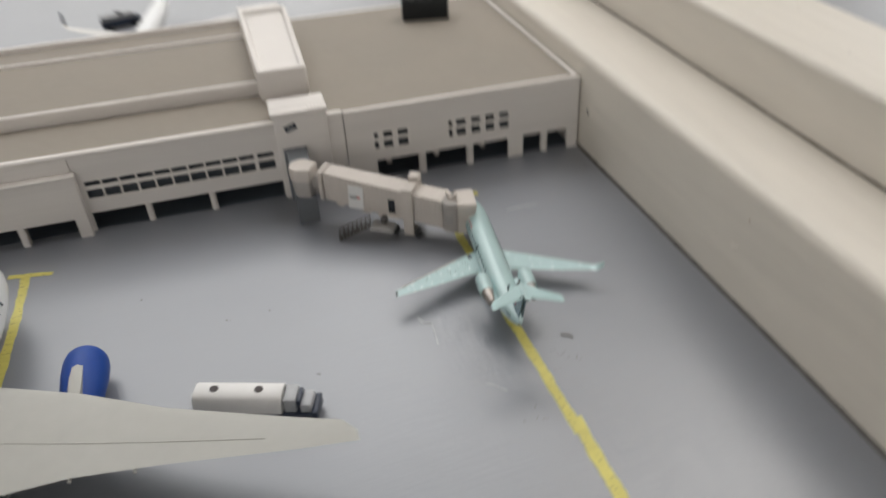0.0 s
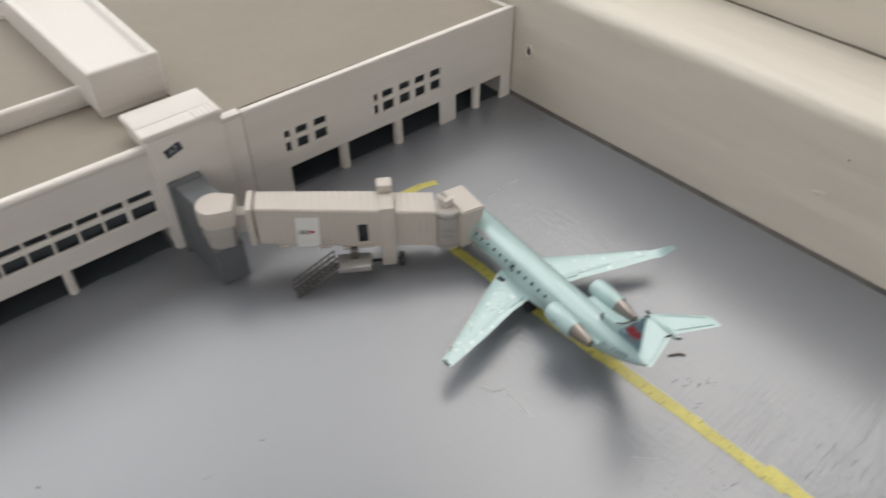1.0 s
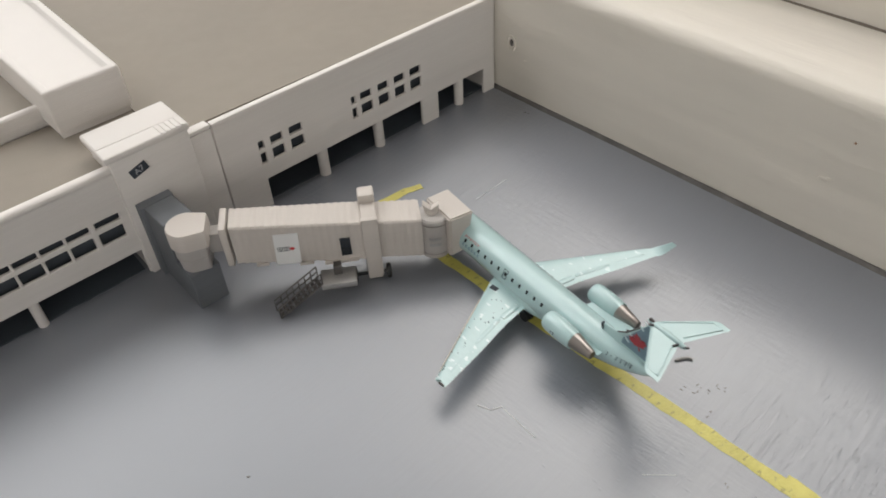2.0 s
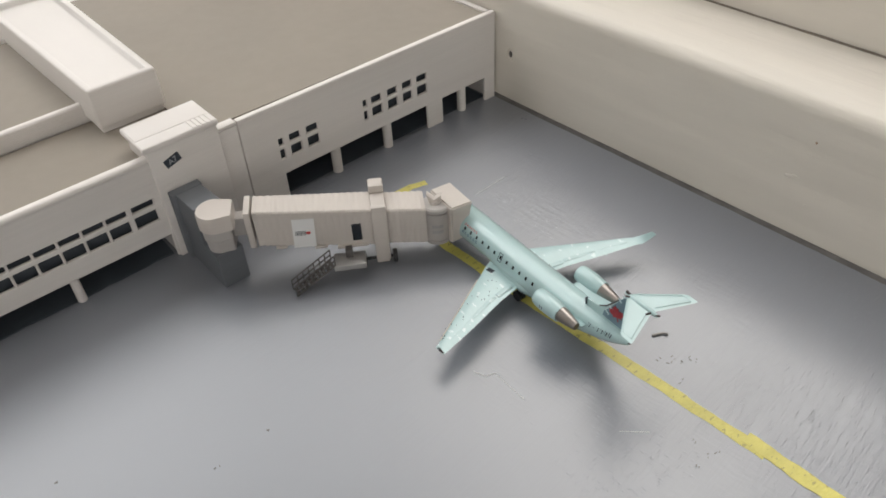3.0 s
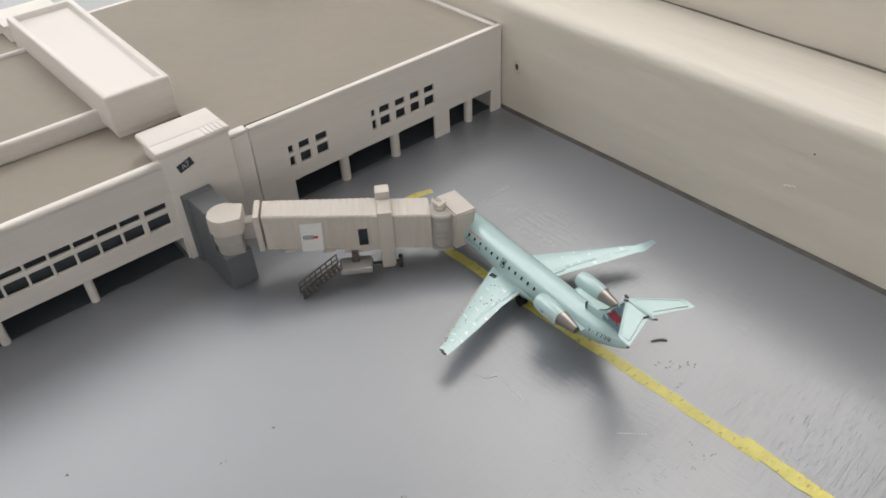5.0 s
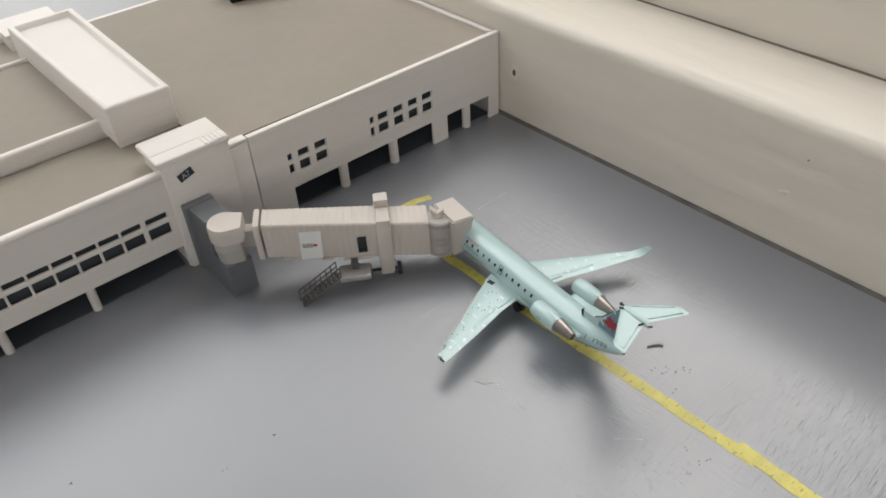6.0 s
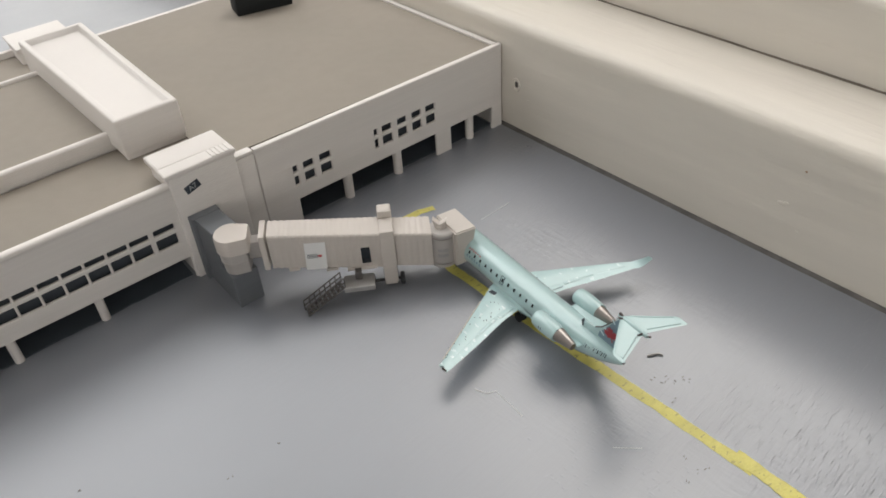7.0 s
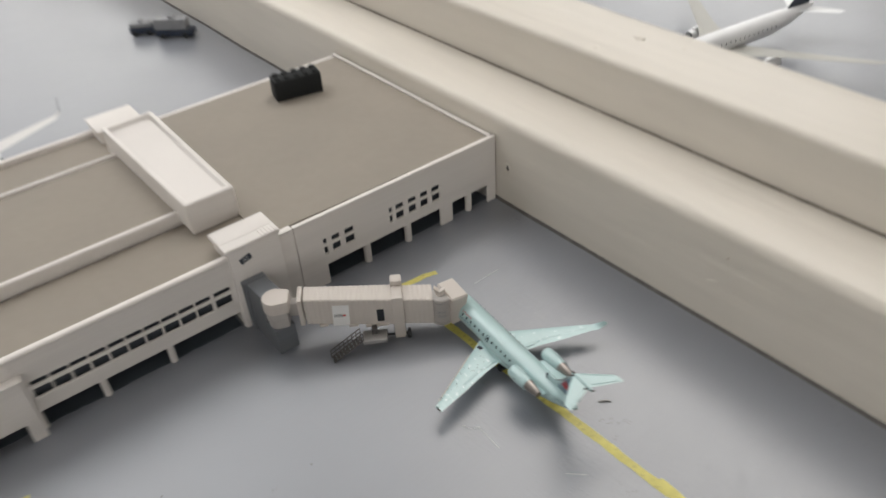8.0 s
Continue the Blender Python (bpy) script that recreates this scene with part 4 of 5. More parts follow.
        leaf = [(0, 0.5), (0.09, 0.33), (0.2, 0.38), (0.16, 0.13), (0.29, 0.25), (0.33, 0.18), (0.47, 0.2), (0.42, 0.08), (0.5, 0.03), (0.27, -0.15), (0.3, -0.23), (0.03, -0.19), (0.025, -0.45)]
        leaf += [(-x, z) for x, z in leaf[::-1]]
        leaf = [p for i, p in enumerate(leaf) if i == 0 or p != leaf[i - 1]][:-1]
        rot = radians(-20)
        vs = [(-1.71 + 0.36 * (x * math.cos(rot) - z * math.sin(rot)), 1.32 + 0.36 * (x * math.sin(rot) + z * math.cos(rot))) for x, z in leaf]
        lo = [bm.verts.new((x, 0.056 * sgn, z)) for x, z in vs]
        bm.faces.new(lo)
        ext = bmesh.ops.extrude_face_region(bm, geom=bm.faces[:])
        for v in ext["geom"]:
            if isinstance(v, bmesh.types.BMVert):
                v.co.y += 0.006 * sgn
        bmesh.ops.recalc_face_normals(bm, faces=bm.faces[:])
        part("fin_leaf", bm, RED, fin, "red printed leaf shape")
        bm = bmesh.new()
        for x, z, w, a in ((-1.50, 1.20, 0.05, -35), (-1.58, 1.34, 0.07, -38), (-1.95, 1.22, 0.07, -70), (-1.73, 1.66, 0.05, -45)):
            box(bm, -w, w, 0.0525 * sgn - 0.002, 0.0525 * sgn + 0.002, -0.014, 0.014, m=pose(x, 0, z, 0, a, 0))
        part("fin_decal", bm, PALE, fin, "pale blue printed flecks")
        bm = lifting_surface([(-1.84, -2.39, 0.0, 1.855, 0.045), (-1.88, -2.40, 0.08 * sgn, 1.855, 0.045), (-2.38, -2.65, 0.74 * sgn, 1.855, 0.028), (-2.45, -2.65, 0.785 * sgn, 1.855, 0.018)])
        stab = part("tailplane", bm, MINT, t)
        bm = bmesh.new()
        d = Vector((-2.53 + 2.22, (0.70 - 0.12) * sgn, 0.0))
        m = Matrix.Translation((-2.22, 0.12 * sgn, 1.862)) @ d.to_track_quat("X", "Z").to_matrix().to_4x4()
        box(bm, 0, d.length, -0.008, 0.008, -0.012, 0.0, m=m)
        part("elevator_edge", bm, MINT, stab)
        for (xa, ya), (xb, yb), w in (((-1.93, 0.12), (-2.40, 0.70), 0.012), ((-2.33, 0.12), (-2.58, 0.70), 0.010), ((-2.40, 0.70), (-2.58, 0.70), 0.010)):
            d = Vector((xb - xa, (yb - ya) * sgn, 0.0))
            m = Matrix.Translation((xa, ya * sgn, 1.8715 - 0.006 * (ya > 0.5))) @ d.to_track_quat("X", "Z").to_matrix().to_4x4()
            part("panel_ridge", boxed(0, d.length, -w, w, -0.02, 0.0, r=0.006, m=m), MINT, stab)
    part("tail_bullet", lathe([(0.0, 0.012), (0.06, 0.04), (0.35, 0.055), (0.62, 0.045), (0.74, 0.012)], -2.50, 0, 1.85, 14), MINT, t)
    bm = bmesh.new()
    box(bm, -0.014, 0.014, -0.032, 0.032, -0.09, 0.045, r=0.008, m=pose(-0.945, 0, 1.06, 0, 12, 0))
    part("fin_root_scoop", bm, INK, t, "dark mouth of the dorsal scoop")
    bm = bmesh.new()
    edge = [(-1.27, 1.158), (-1.43, 1.278), (-1.55, 1.433), (-1.66, 1.58)]
    for (xa, za), (xb, zb) in zip(edge, edge[1:]):
        cyl(bm, (xa, 0, za), (xb, 0, zb), 0.014, n=8)
    part("worn_leading_edge", bm, ETCHED, fin, "fin edge rubbed to dark bare metal")
    for x, y, z, a, l in ((-2.485, 0.0, 1.868, 30, 0.045), (-2.36, 0.085, 1.872, 65, 0.05), (-1.875, 0.06, 1.875, 20, 0.04), (-2.05, 0.03, 0.86, 10, 0.04), (-1.21, -0.33, 0.90, 15, 0.03)):
        part("bare_metal_chip", boxed(-l, l, -0.014, 0.014, -0.014, 0.014, r=0.006, m=pose(x, y, z, 0, 15, a)), CRUMB, t)
    bm = bmesh.new()
    box(bm, -0.05, 0.05, -0.02, 0.02, -0.02, 0.03, r=0.01, m=pose(-1.83, 0.0, 1.88, 0, -20, 0))
    part("bare_metal_chip", bm, CRUMB, t)
    bm = bmesh.new()
    m = pose(-0.42, 0.10, cz + 0.321, -18, 0, 0)
    for q in ((-0.03, 0.03, -0.022, -0.018), (-0.03, 0.03, 0.018, 0.022), (-0.03, -0.026, -0.02, 0.02), (0.026, 0.03, -0.02, 0.02)):
        box(bm, *q, -0.003, 0.003, m=m)
    part("hatch_outline", bm, INK, fus)
    # undercarriage
    for sgn in (1, -1):
        bm = bmesh.new()
        cyl(bm, (0.62, 0.23 * sgn, 0.12), (0.62, 0.23 * sgn, 0.45), 0.025, n=10)
        leg = part("main_gear_leg", bm, METAL, t)
        for dy in (-0.05, 0.05):
            bm = bmesh.new()
            cyl(bm, (0.62, 0.23 * sgn + dy - 0.028, 0.11), (0.62, 0.23 * sgn + dy + 0.028, 0.11), 0.11, n=20)
            part("wheel", bm, BLACK, leg, "black tyre")
    bm = bmesh.new()
    cyl(bm, (3.25, 0, 0.08), (3.25, 0, 0.42), 0.022, n=10)
    leg = part("nose_gear_leg", bm, METAL, t)
    bm = bmesh.new()
    cyl(bm, (3.25, -0.05, 0.08), (3.25, 0.05, 0.08), 0.08, n=18)
    part("wheel", bm, BLACK, leg, "black tyre")


regional_jet()


def wide_airliner():
    """The large white model at the next stand, nose to the terminal; local x to the nose, -y to the starboard wing."""
    t = thing("model_airliner", "large white die-cast airliner with blue engines and grey wings", "model aircraft", at(-17.34, -10.0, 0, 90))
    cz, R = 1.25, 0.74
    prof = [(7.1, 0.03, 1.05), (7.0, 0.18, 1.06), (6.7, 0.38, 1.10), (6.2, 0.56, 1.16), (5.5, 0.69, 1.22), (4.8, R, cz), (0, R, cz), (-3.5, R, cz), (-5.0, 0.62, 1.35), (-6.6, 0.38, 1.52), (-7.8, 0.15, 1.66), (-8.1, 0.05, 1.7)]
    bm = bmesh.new()
    loft(bm, [ring_at(x, z, r, r, 36) for x, r, z in prof])
    fus = part("fuselage", bm, LINER, t)
    for sgn in (-1, 1):
        sec = [(3.3, -0.45, 0.2, 0.85, 0.30), (2.75, -0.45, 0.62, 0.92, 0.26), (1.75, -0.50, 2.70, 1.03, 0.20), (0.62, -0.84, 4.47, 1.18, 0.13), (-0.64, -1.44, 6.92, 1.42, 0.07), (-1.05, -1.61, 7.77, 1.50, 0.045), (-1.40, -1.66, 8.0, 1.52, 0.03)]
        wing = part("wing", lifting_surface([(a, b, y * sgn, z, th) for a, b, y, z, th in sec], 14), WING, t, "long light grey wing")

        def on_top(x, y):
            k = max(i for i in range(len(sec) - 1) if sec[i][2] <= y)
            w = (y - sec[k][2]) / (sec[k + 1][2] - sec[k][2])
            a, b, _, z, th = (p + (q - p) * w for p, q in zip(sec[k], sec[k + 1]))
            f = (a - x) / (a - b)
            return Vector((x, y * sgn, z + th * 2.6 * (0.2969 * math.sqrt(f) - 0.126 * f - 0.3516 * f * f + 0.2843 * f ** 3 - 0.1015 * f ** 4)))

        # the raised line along which the flaps are hinged
        bm = bmesh.new()
        line = [on_top(0.89 - 0.356 * (y - 1.11), y) for y in [1.11 + 0.4 * k for k in range(14)]]
        for p, q in zip(line, line[1:]):
            cyl(bm, p, q, 0.012, n=6)
        part("flap_edge", bm, WING, wing)
        for y, x, z in ((1.6, -0.30, 0.93), (2.7, -0.40, 1.0), (3.9, -0.62, 1.1)):
            bm = bmesh.new()
            cyl(bm, (x + 0.5, y * sgn, z - 0.03), (x - 0.16, y * sgn, z - 0.02), 0.07, 0.03, 12)
            part("flap_fairing", bm, WING, wing)
        # engine
        ey = 2.52 * sgn
        prof = [(-1.05, 0.34), (-0.7, 0.45), (-0.2, 0.50), (0.22, 0.50), (0.42, 0.46), (0.52, 0.40), (0.5, 0.35), (0.2, 0.31)]
        eng = part("engine", lathe(prof, 2.95, ey, 0.52, 32), BLUE, t, "blue engine nacelle")
        part("intake_lip", lathe([(0.44, 0.41), (0.50, 0.395), (0.535, 0.365), (0.51, 0.33)], 2.957, ey, 0.52, 32, False), METAL, eng)
        part("fan_face", lathe([(0.0, 0.31), (0.02, 0.3), (0.12, 0.05)], 3.1, ey, 0.52), BLACK, eng)
        part("exhaust", lathe([(-0.55, 0.02), (-0.5, 0.08), (-0.2, 0.16), (0.1, 0.22)], 1.85, ey, 0.52), METAL, eng)
        bm = bmesh.new()
        rings = []
        for x, w, zt in ((3.20, 0.03, 0.92), (3.0, 0.10, 0.985), (2.3, 0.13, 1.02), (1.9, 0.13, 0.98), (1.4, 0.07, 0.92)):
            rings.append([Vector((x, ey - w, 0.6)), Vector((x, ey - w, zt)), Vector((x, ey, zt + 0.02)), Vector((x, ey + w, zt)), Vector((x, ey + w, 0.6))])
        loft(bm, rings)
        part("pylon", bm, WING, eng, "light grey engine pylon")
        bm = bmesh.new()
        box(bm, -0.10, 0.10, -0.015, 0.015, -0.05, 0.05, r=0.01, m=pose(3.0, ey - 0.37, 0.76, 0, 0, 0))
        part("nacelle_strake", bm, BLUE, eng)
        for k in range(26):
            x = 5.0 - 0.36 * k
            a = radians(12)
            b = bmesh.new()
            box(b, -0.03, 0.03, -0.006, 0.006, -0.05, 0.05, m=pose(x, sgn * (R * math.cos(a) + 0.001), cz + R * math.sin(a), 12 * sgn, 0, 0))
            part("cabin_window", b, INK, fus)
        bm = bmesh.new()
        for k in range(7):
            a = radians(34)
            m = pose(5.0 - 0.42 * k, sgn * (0.735 * math.cos(a) + 0.004), cz + 0.735 * math.sin(a), 34 * sgn, 0, 0)
            box(bm, -0.10, 0.10, -0.006, 0.006, 0.05, 0.10, m=m)
            box(bm, -0.10, 0.10, -0.006, 0.006, -0.10, -0.05, m=m)
            box(bm, 0.05, 0.10, -0.006, 0.006, -0.05, 0.05, m=m)
        part("title_bar", bm, BLUE, fus)
        bm = lifting_surface([(-5.6, -7.4, 0.2 * sgn, 1.6, 0.12), (-7.2, -7.9, 2.5 * sgn, 1.85, 0.05)])
        part("tailplane", bm, WING, t)
        bm = bmesh.new()
        cyl(bm, (0.4, 0.9 * sgn, 0.2), (0.4, 0.75 * sgn, 0.95), 0.05, n=10)
        leg = part("main_gear_leg", bm, METAL, t)
        for dx in (-0.17, 0.17):
            for dy in (-0.12, 0.12):
                bm = bmesh.new()
                cyl(bm, (0.4 + dx, 0.9 * sgn + dy - 0.05, 0.15), (0.4 + dx, 0.9 * sgn + dy + 0.05, 0.15), 0.15, n=18)
                part("wheel", bm, BLACK, leg, "black tyre")
    bm = fin_surface([(-5.0, -7.3, 1.8, 0.12), (-6.4, -7.9, 3.2, 0.07), (-7.3, -8.3, 4.2, 0.04)])
    part("tail_fin", bm, BLUE, t, "blue tail fin")
    bm = bmesh.new()
    cyl(bm, (5.9, 0, 0.12), (5.9, 0, 0.75), 0.05, n=10)
    leg = part("nose_gear_leg", bm, METAL, t)
    bm = bmesh.new()
    cyl(bm, (5.9, -0.1, 0.12), (5.9, 0.1, 0.12), 0.12, n=18)
    part("wheel", bm, BLACK, leg, "black tyre")


wide_airliner()


def narrow_airliner(x, y, turn, label, engine_mat, tail_mat, s=1.0, gear=True, wing_mat=LINER, span=1.0, sweep=0.0, pod=(1.0, 1.4)):
    """A mid-sized airliner model; local x to the nose."""
    t = thing("model_airliner", label, "model aircraft", at(x, y, 0, turn) @ Matrix.Scale(s, 4))
    cz, R = 0.98, 0.47
    prof = [(4.6, 0.02, 0.85), (4.5, 0.13, 0.86), (4.2, 0.28, 0.9), (3.7, 0.41, 0.95), (3.2, R, cz), (-2.0, R, cz), (-3.2, 0.36, 1.08), (-4.3, 0.17, 1.22), (-4.9, 0.05, 1.3)]
    bm = bmesh.new()
    loft(bm, [ring_at(px, pz, r, r, 28) for px, r, pz in prof])
    fus = part("fuselage", bm, LINER, t)
    for sgn in (-1, 1):
        sec = [(1.7, -0.3, 0.1, 0.66, 0.2), (1.2, -0.35, 0.5, 0.70, 0.16), (0.45, -0.5, 1.5, 0.80, 0.10), (-0.75, -1.2, 3.9, 1.0, 0.04), (-0.95, -1.3, 4.05, 1.03, 0.035), (-1.15, -1.4, 4.18, 1.15, 0.03)]
        wing = part("wing", lifting_surface([(a - sweep * max(yy - 0.5, 0), b - sweep * max(yy - 0.5, 0), yy * span * sgn, z, th) for a, b, yy, z, th in sec]), wing_mat, t)
        bm = lifting_surface([(-1.02 - 3.65 * sweep, -1.44 - 3.65 * sweep, 4.15 * span * sgn, 1.12, 0.09), (-1.34 - 3.75 * sweep, -1.60 - 3.75 * sweep, 4.15 * span * sgn + 0.1 * sgn, 1.62, 0.07)])
        part("winglet", bm, tail_mat, wing, "dark upturned winglet")
        pr = [(-0.6, 0.15), (-0.2, 0.24), (0.3, 0.25), (0.42, 0.22), (0.40, 0.19), (0.1, 0.18)]
        eng = part("engine", lathe(pr, pod[0], pod[1] * sgn, 0.46), engine_mat, t)
        part("fan_face", lathe([(0.0, 0.18), (0.02, 0.17), (0.1, 0.03)], pod[0] + 0.12, pod[1] * sgn, 0.46), BLACK, eng)
        part("pylon", boxed(pod[0] - 0.7, pod[0] + 0.2, pod[1] * sgn - 0.09, pod[1] * sgn + 0.09, 0.6, 0.80, r=0.03), LINER, eng)
        for k in range(20):
            b = bmesh.new()
            box(b, -0.022, 0.022, -0.005, 0.005, -0.035, 0.035, m=pose(3.1 - 0.27 * k, sgn * (R * 0.978 + 0.001), cz + R * 0.2, 12 * sgn, 0, 0))
            part("cabin_window", b, INK, fus)
        part("tailplane", lifting_surface([(-3.5, -4.6, 0.1 * sgn, 1.25, 0.08), (-4.5, -4.95, 1.6 * sgn, 1.4, 0.03)]), LINER, t)
        if gear:
            bm = bmesh.new()
            cyl(bm, (0.1, 0.5 * sgn, 0.12), (0.1, 0.5 * sgn, 0.7), 0.035, n=10)
            leg = part("main_gear_leg", bm, METAL, t)
            bm = bmesh.new()
            cyl(bm, (0.1, 0.5 * sgn - 0.08, 0.13), (0.1, 0.5 * sgn + 0.08, 0.13), 0.13, n=18)
            part("wheel", bm, BLACK, leg, "black tyre")
    part("tail_fin", fin_surface([(-3.0, -4.5, 1.3, 0.08), (-3.9, -4.9, 2.2, 0.05), (-4.5, -5.1, 2.85, 0.03)]), tail_mat, t, "coloured tail fin")
    bm = bmesh.new()
    cyl(bm, (3.6, 0, 0.1), (3.6, 0, 0.6), 0.03, n=10)
    leg = part("nose_gear_leg", bm, METAL, t)
    bm = bmesh.new()
    cyl(bm, (3.6, -0.06, 0.1), (3.6, 0.06, 0.1), 0.1, n=16)
    part("wheel", bm, BLACK, leg, "black tyre")
    return t


narrow_airliner(-14.1, 14.9, -99, "white die-cast airliner parked behind the terminal", BLACK, NAVY, 0.95, wing_mat=WING_PALE)
narrow_airliner(14.84, 1.17, 173, "white die-cast airliner with grey wings beyond the timber rail", LINER, NAVY, 1.04, wing_mat=WING, span=1.3, sweep=0.43, pod=(0.05, 2.0))


# ---- vehicles and loose things ----
def tanker():
    t = thing("fuel_truck", "white toy fuel tanker with grey cab and dark chassis", "model truck", at(-11.50, -8.80, 0, -18.5))
    # tank: rounded sides, local x to the cab
    out = []
    for x, f in ((-0.98, 0.94), (-0.95, 1.0), (0.90, 1.0), (0.93, 0.94)):
        ring = []
        for y, z in ((-0.30, 0.28), (-0.31, 0.46), (-0.26, 0.64), (-0.17, 0.71), (0.17, 0.71), (0.26, 0.64), (0.31, 0.46), (0.30, 0.28)):
            ring.append(Vector((x, y * f, 0.5 + (z - 0.5) * f)))
        out.append(ring)
    bm = bmesh.new()
    loft(bm, out)
    tank = part("tank", bm, TANK, t)
    for x in (-0.55, 0.42):
        bm = bmesh.new()
        cyl(bm, (x, 0.0, 0.69), (x, 0.0, 0.722), 0.095, n=20)
        part("hatch", bm, CRUMB, tank, "dark round tank hatch")
    part("chassis", boxed(-0.92, 1.66, -0.33, 0.27, 0.12, 0.28, r=0.02), NAVY, t, "dark blue-black chassis")
    cab = part("cab", boxed(0.96, 1.24, -0.26, 0.24, 0.27, 0.64, r=0.05), PALE_PLASTIC, t, "pale grey cab")
    part("rear_window", boxed(1.22, 1.33, -0.22, 0.20, 0.36, 0.59, r=0.03), NAVY, cab)
    part("bonnet", boxed(1.30, 1.56, -0.25, 0.23, 0.25, 0.50, r=0.06), PALE_PLASTIC, t, "pale grey bonnet")
    part("bumper", boxed(1.55, 1.68, -0.33, 0.27, 0.08, 0.36, r=0.03), NAVY, t)
    for x in (-0.7, -0.42, 1.42):
        for sgn in (-1, 1):
            bm = bmesh.new()
            cyl(bm, (x, 0.24 * sgn, 0.12), (x, 0.35 * sgn, 0.12), 0.12, n=18)
            part("wheel", bm, BLACK, t, "black wheel")


tanker()


def roof_block():
    t = thing("brick_block", "black ribbed plastic block lying on the terminal roof", "toy block", at(-3.2, 7.42, 2.4, -12))
    part("body", boxed(-0.88, 0.88, -0.36, 0.36, 0, 0.80, r=0.05), BLOCK, t)
    for k in range(5):
        for sgn in (-1, 1):
            bm = bmesh.new()
            cyl(bm, (-0.70 + 0.35 * k, 0.18 * sgn, 0.78), (-0.70 + 0.35 * k, 0.18 * sgn, 0.88), 0.11, 0.105, n=16)
            part("stud", bm, BLOCK, t)


roof_block()


def tug(x, y, turn, size, label, h=1.0):
    t = thing("baggage_tug", label, "model vehicle", at(x, y, 0, turn))
    l = 0.62 * size
    part("chassis", boxed(-l, l, -0.32, 0.32, 0.08, 0.42, r=0.05), NAVY, t)
    part("deck", boxed(-l * 0.95, l * 0.7, -0.30, 0.30, 0.42, 0.62 * h, r=0.04), PLASTIC, t)
    part("seat", boxed(-l * 0.2, l * 0.1, -0.2, 0.2, 0.6 * h, 0.62 * h + 0.14, r=0.04), PLASTIC, t)
    for dx in (-0.6, 0.6):
        for sgn in (-1, 1):
            bm = bmesh.new()
            cyl(bm, (dx * l, 0.24 * sgn, 0.13), (dx * l, 0.36 * sgn, 0.13), 0.13, n=16)
            part("wheel", bm, BLACK, t, "black wheel")


tug(-3.55, 23.55, -34, 1.0, "small dark toy baggage tug with pale deck")
tug(-2.42, 22.0, -42, 1.6, "dark toy tow tractor with tall grey deck beside the rail", 1.55)
tug(-15.7, 18.9, 15, 1.5, "dark toy tow tractor behind the parked airliner")


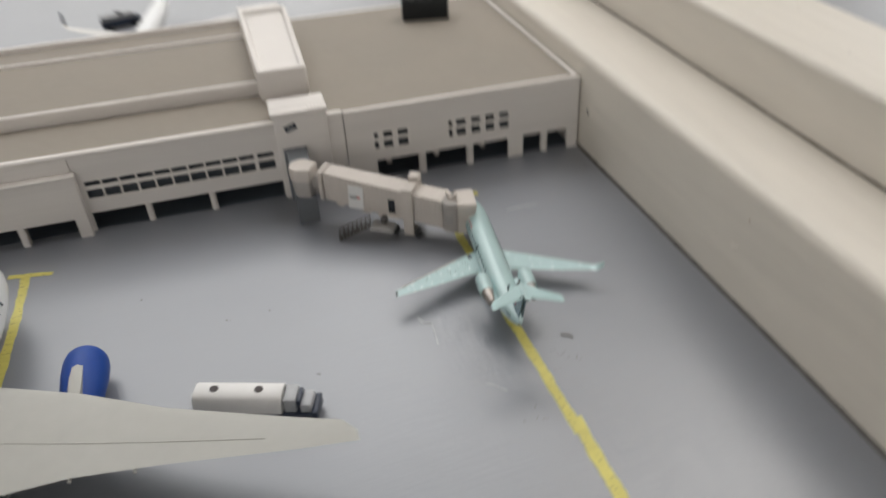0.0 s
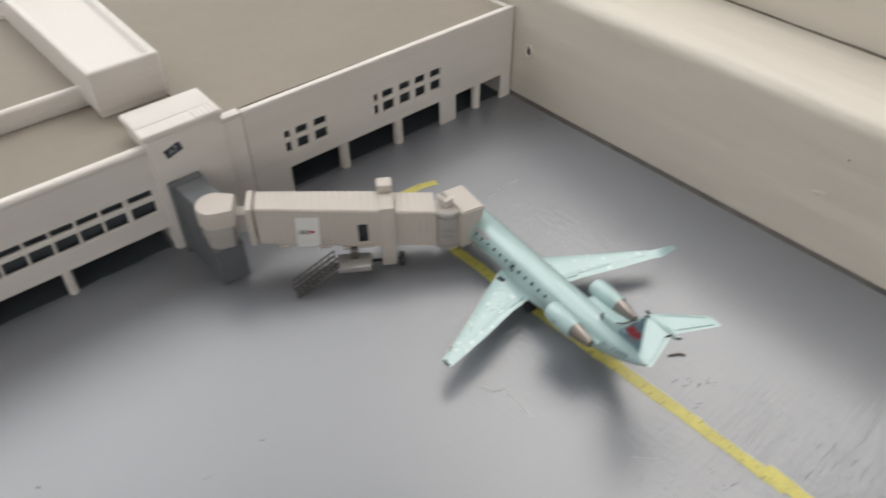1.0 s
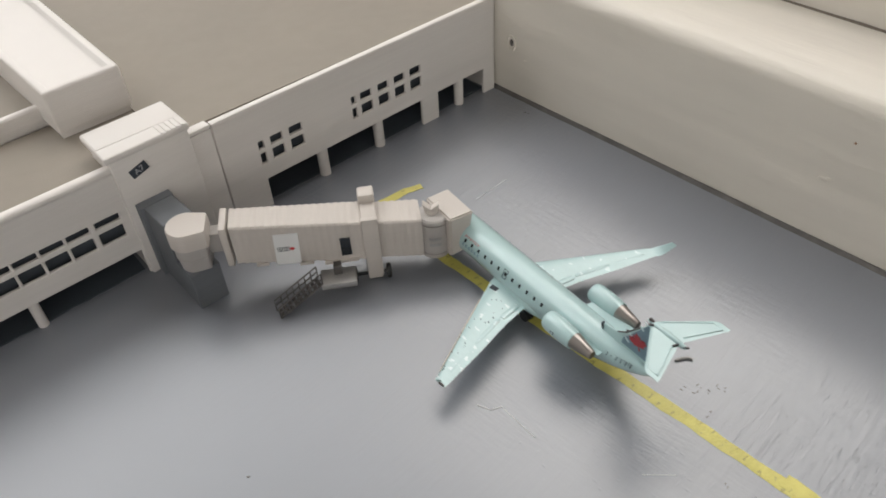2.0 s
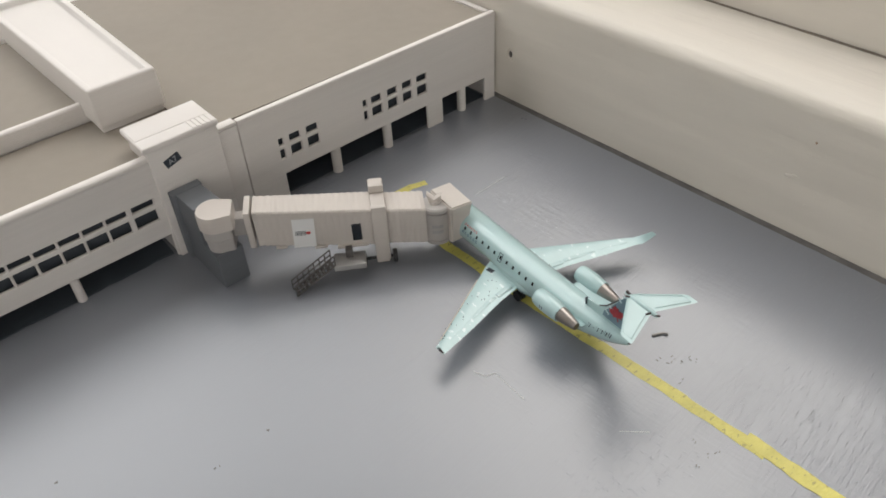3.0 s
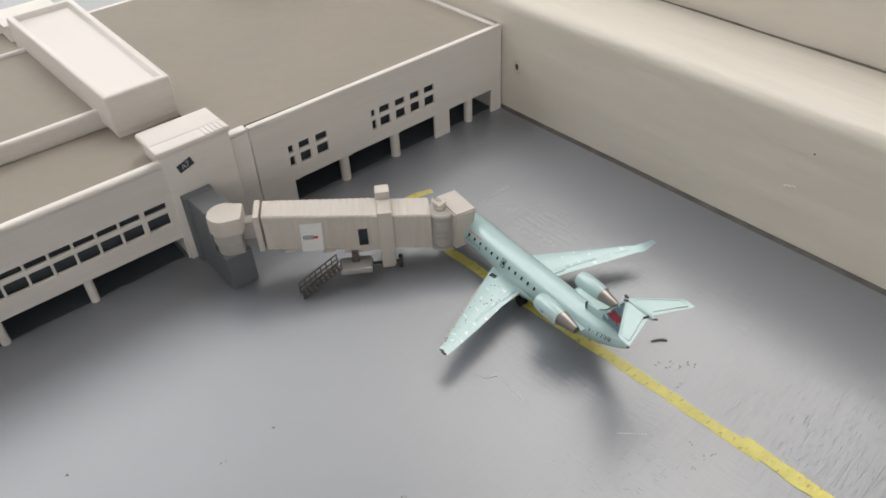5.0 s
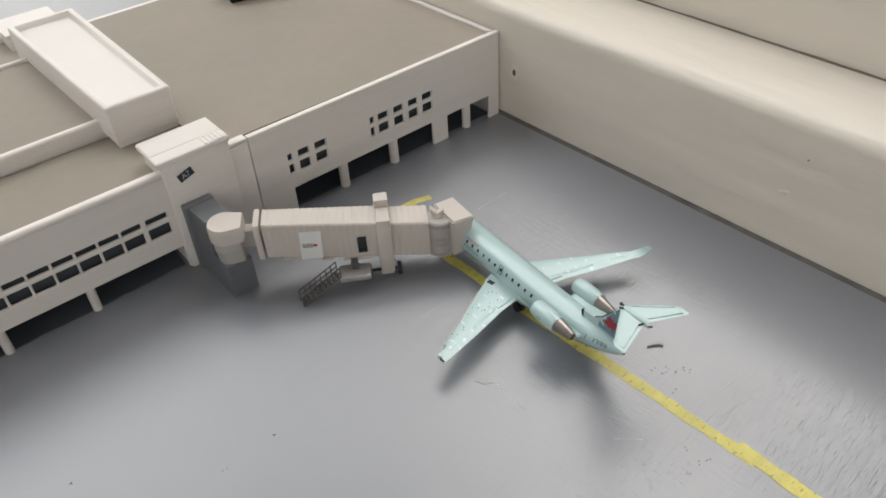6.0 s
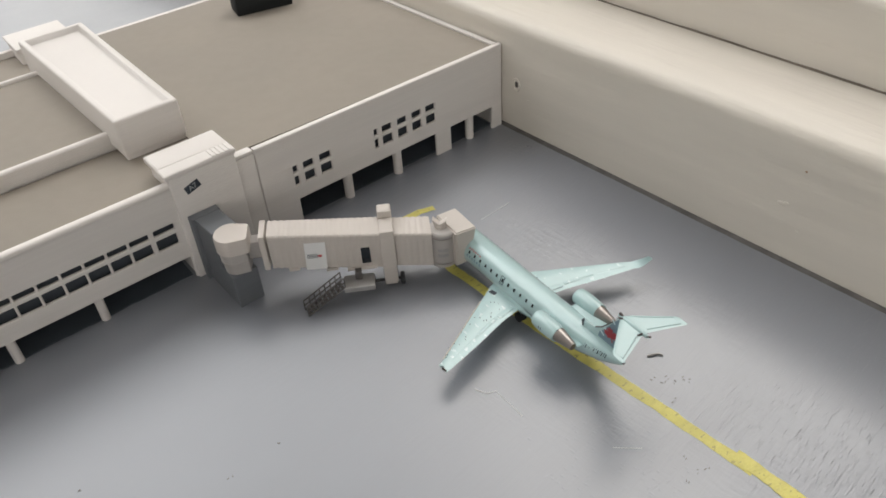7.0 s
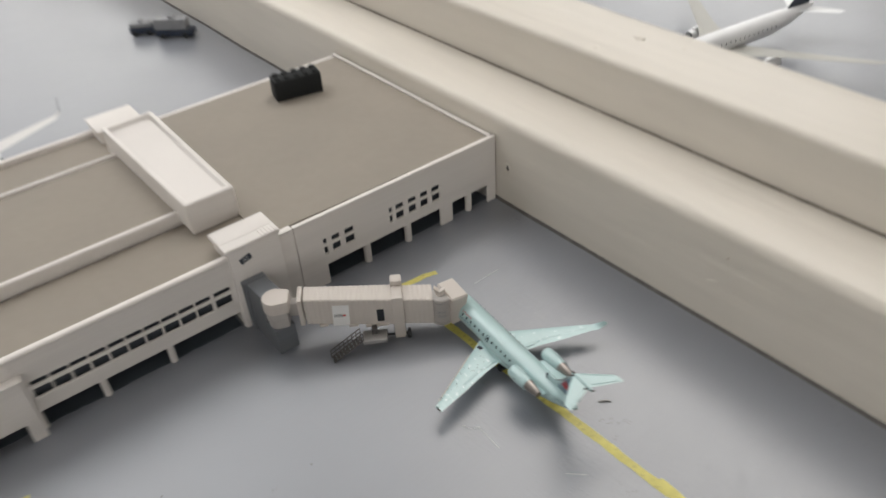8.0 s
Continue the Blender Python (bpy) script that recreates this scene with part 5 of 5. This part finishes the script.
def litter():
    bm = bmesh.new()
    pts = [(-4.10, -8.60), (-4.06, -8.63), (-3.98, -8.665), (-3.90, -8.72), (-3.87, -8.80)]
    for (a, b), (c, d) in zip(pts, pts[1:]):
        cyl(bm, (a, b, 0.03), (c, d, 0.03), 0.022, n=8)
    tagged(part("metal_fragment", bm, CHIP), "bent dark metal fragment lying on the apron", "debris")
    bm = bmesh.new()
    random.seed(11)
    spots = [(-4.48, -9.04), (-4.38, -9.19), (-4.26, -9.18), (-4.21, -9.38), (-4.06, -9.42), (-4.01, -9.50), (-4.60, -9.61), (-5.53, -10.55), (-5.54, -10.84), (-5.81, -10.87), (-5.40, -10.97), (-13.84, -3.92), (-11.73, -5.53), (-10.66, -5.42), (-0.28, -1.44), (-9.79, -8.12), (-5.10, -3.87)]
    for x, y in spots:
        for k in range(2):
            a = random.uniform(0, 180)
            l = random.uniform(0.008, 0.03)
            box(bm, -l, l, -0.006, 0.006, 0.0, 0.009, m=pose(x + random.uniform(-0.06, 0.06), y + random.uniform(-0.06, 0.06), 0, 0, 0, a))
    tagged(part("crumbs", bm, FLECK), "dark crumbs scattered on the apron", "debris", kind="stuff")
    bm = bmesh.new()
    for (a, b), (c, d), w in (((-3.50, -3.0), (-2.53, -2.96), 0.010), ((-7.18, -6.93), (-7.09, -7.16), 0.015), ((-7.09, -7.16), (-6.91, -7.23), 0.013), ((-6.91, -7.23), (-6.95, -8.0), 0.008), ((-6.25, -9.58), (-5.89, -9.93), 0.006)):
        cyl(bm, (a, b, 0.0), (c, d, 0.0), w, n=6)
    tagged(part("scuffs", bm, LIGHT_SCUFF), "pale scuffs in the grey paint", "scratches", kind="stuff")
    # short ridges that the brush left across the grain
    random.seed(23)
    bm = bmesh.new()
    for x0, x1, y0, y1, n in ((-4.5, -2.7, -5.4, -3.1, 120), (-7.6, -5.5, -11.2, -7.7, 260), (-4.4, -3.2, -7.4, -6.4, 40)):
        for k in range(n):
            x, y = random.uniform(x0, x1), random.uniform(y0, y1)
            if noise.noise((x * 1.4, y * 1.4, 2.0)) < -0.1:
                continue
            l, w = random.uniform(0.05, 0.17), random.uniform(0.020, 0.034)
            a = radians(random.gauss(96, 5) if random.random() < 0.6 else random.gauss(6, 5))
            d = Vector((math.cos(a), math.sin(a), 0))
            c = Vector((x, y, 0.0))
            side = Vector((-d.y, d.x, 0)) * w
            ends = [bm.verts.new(c - d * l - Vector((0, 0, 0.004))), bm.verts.new(c + d * l - Vector((0, 0, 0.004)))]
            mid = [bm.verts.new(c + side - Vector((0, 0, 0.004))), bm.verts.new(c + Vector((0, 0, 0.011))), bm.verts.new(c - side - Vector((0, 0, 0.004)))]
            for p, q in ((mid[0], mid[1]), (mid[1], mid[2])):
                bm.faces.new((ends[0], q, p))
                bm.faces.new((ends[1], p, q))
    bmesh.ops.recalc_face_normals(bm, faces=bm.faces[:])
    for f in bm.faces:
        if f.normal.z < 0:
            f.normal_flip()
    tagged(part("brush_ridges", bm, FLOOR, smooth=80), "short raised brush strokes in the grey paint", "brush marks", kind="stuff")
    # nail hole (dark lump, coloured as shade) and small knocks in the rail
    bm = bmesh.new()
    b = bmesh.new()
    bmesh.ops.create_uvsphere(b, u_segments=14, v_segments=8, radius=0.15)
    add_to(bm, b, pose(0.095, -0.53, 1.43) @ Matrix.Diagonal((0.30, 0.62, 0.95, 1)))
    rim = bmesh.new()
    n, rings = 20, []
    for k in range(n + 1):
        a = math.tau * k / n
        c, d = Vector((0.062, -0.53 + 0.120 * math.cos(a), 1.43 + 0.175 * math.sin(a))), Vector((0, math.cos(a), math.sin(a)))
        r = 0.03 + 0.018 * noise.noise((math.cos(a) * 2, math.sin(a) * 2, 0.5))
        rings.append([c + d * r * math.cos(q) + Vector((0.8 * r * math.sin(q), 0, 0)) for q in [math.tau * j / 8 for j in range(8)]])
    loft(rim, rings, caps=False)
    tagged(part("paint_ridge", rim, CREAM), "raised rim of cream paint round the nail hole", "paint drip", kind="structure")
    tagged(part("nail_hole", bm, HOLE), "dark lump standing in for a shaded nail hole in the cream rail", "hole", kind="structure")
    bm = bmesh.new()
    b = bmesh.new()
    bmesh.ops.create_uvsphere(b, u_segments=12, v_segments=8, radius=0.03)
    add_to(bm, b, pose(0.375, -8.74, 2.36) @ Matrix.Diagonal((0.5, 1, 1, 1)))
    for y, z, r in ((-8.41, 1.41, 0.07), (-8.52, 1.46, 0.05), (-5.99, 1.34, 0.04), (-8.9, 0.9, 0.03), (-5.94, 1.29, 0.045), (-0.98, 1.09, 0.05)):
        b = bmesh.new()
        bmesh.ops.create_uvsphere(b, u_segments=12, v_segments=8, radius=r)
        m = bmesh.new()
        add_to(m, b, pose(0.046 - 0.036 * y, y, z) @ Matrix.Diagonal((0.3, 1.5, 0.8, 1)))
        tagged(part("paint_drip", m, CREAM), "small lump of cream paint on the rail", "paint drip", kind="structure")
    for x, y, r in ((4.45, -1.95, 0.16), (2.95, -1.47, 0.10), (3.9, -6.6, 0.07), (4.8, -3.4, 0.09)):
        b = bmesh.new()
        bmesh.ops.create_uvsphere(b, u_segments=14, v_segments=8, radius=r)
        for v in b.verts:
            v.co *= 1 + 0.5 * noise.noise(v.co * 9)
        m = bmesh.new()
        add_to(m, b, pose(x, y, 5.075) @ Matrix.Diagonal((0.8, 1.4, 0.3, 1)))
        tagged(part("paint_knock", m, CREAM), "dented lump in the cream paint", "mark", kind="structure")
    tagged(part("paint_knock", bm, YELLOWED), "tiny brown knock in the cream paint", "mark", kind="structure")


HOLE = material("shaded_hole", (0.10, 0.092, 0.085), 0.8)
YELLOWED = material("brown_knock", (0.30, 0.18, 0.10), 0.6)
litter()
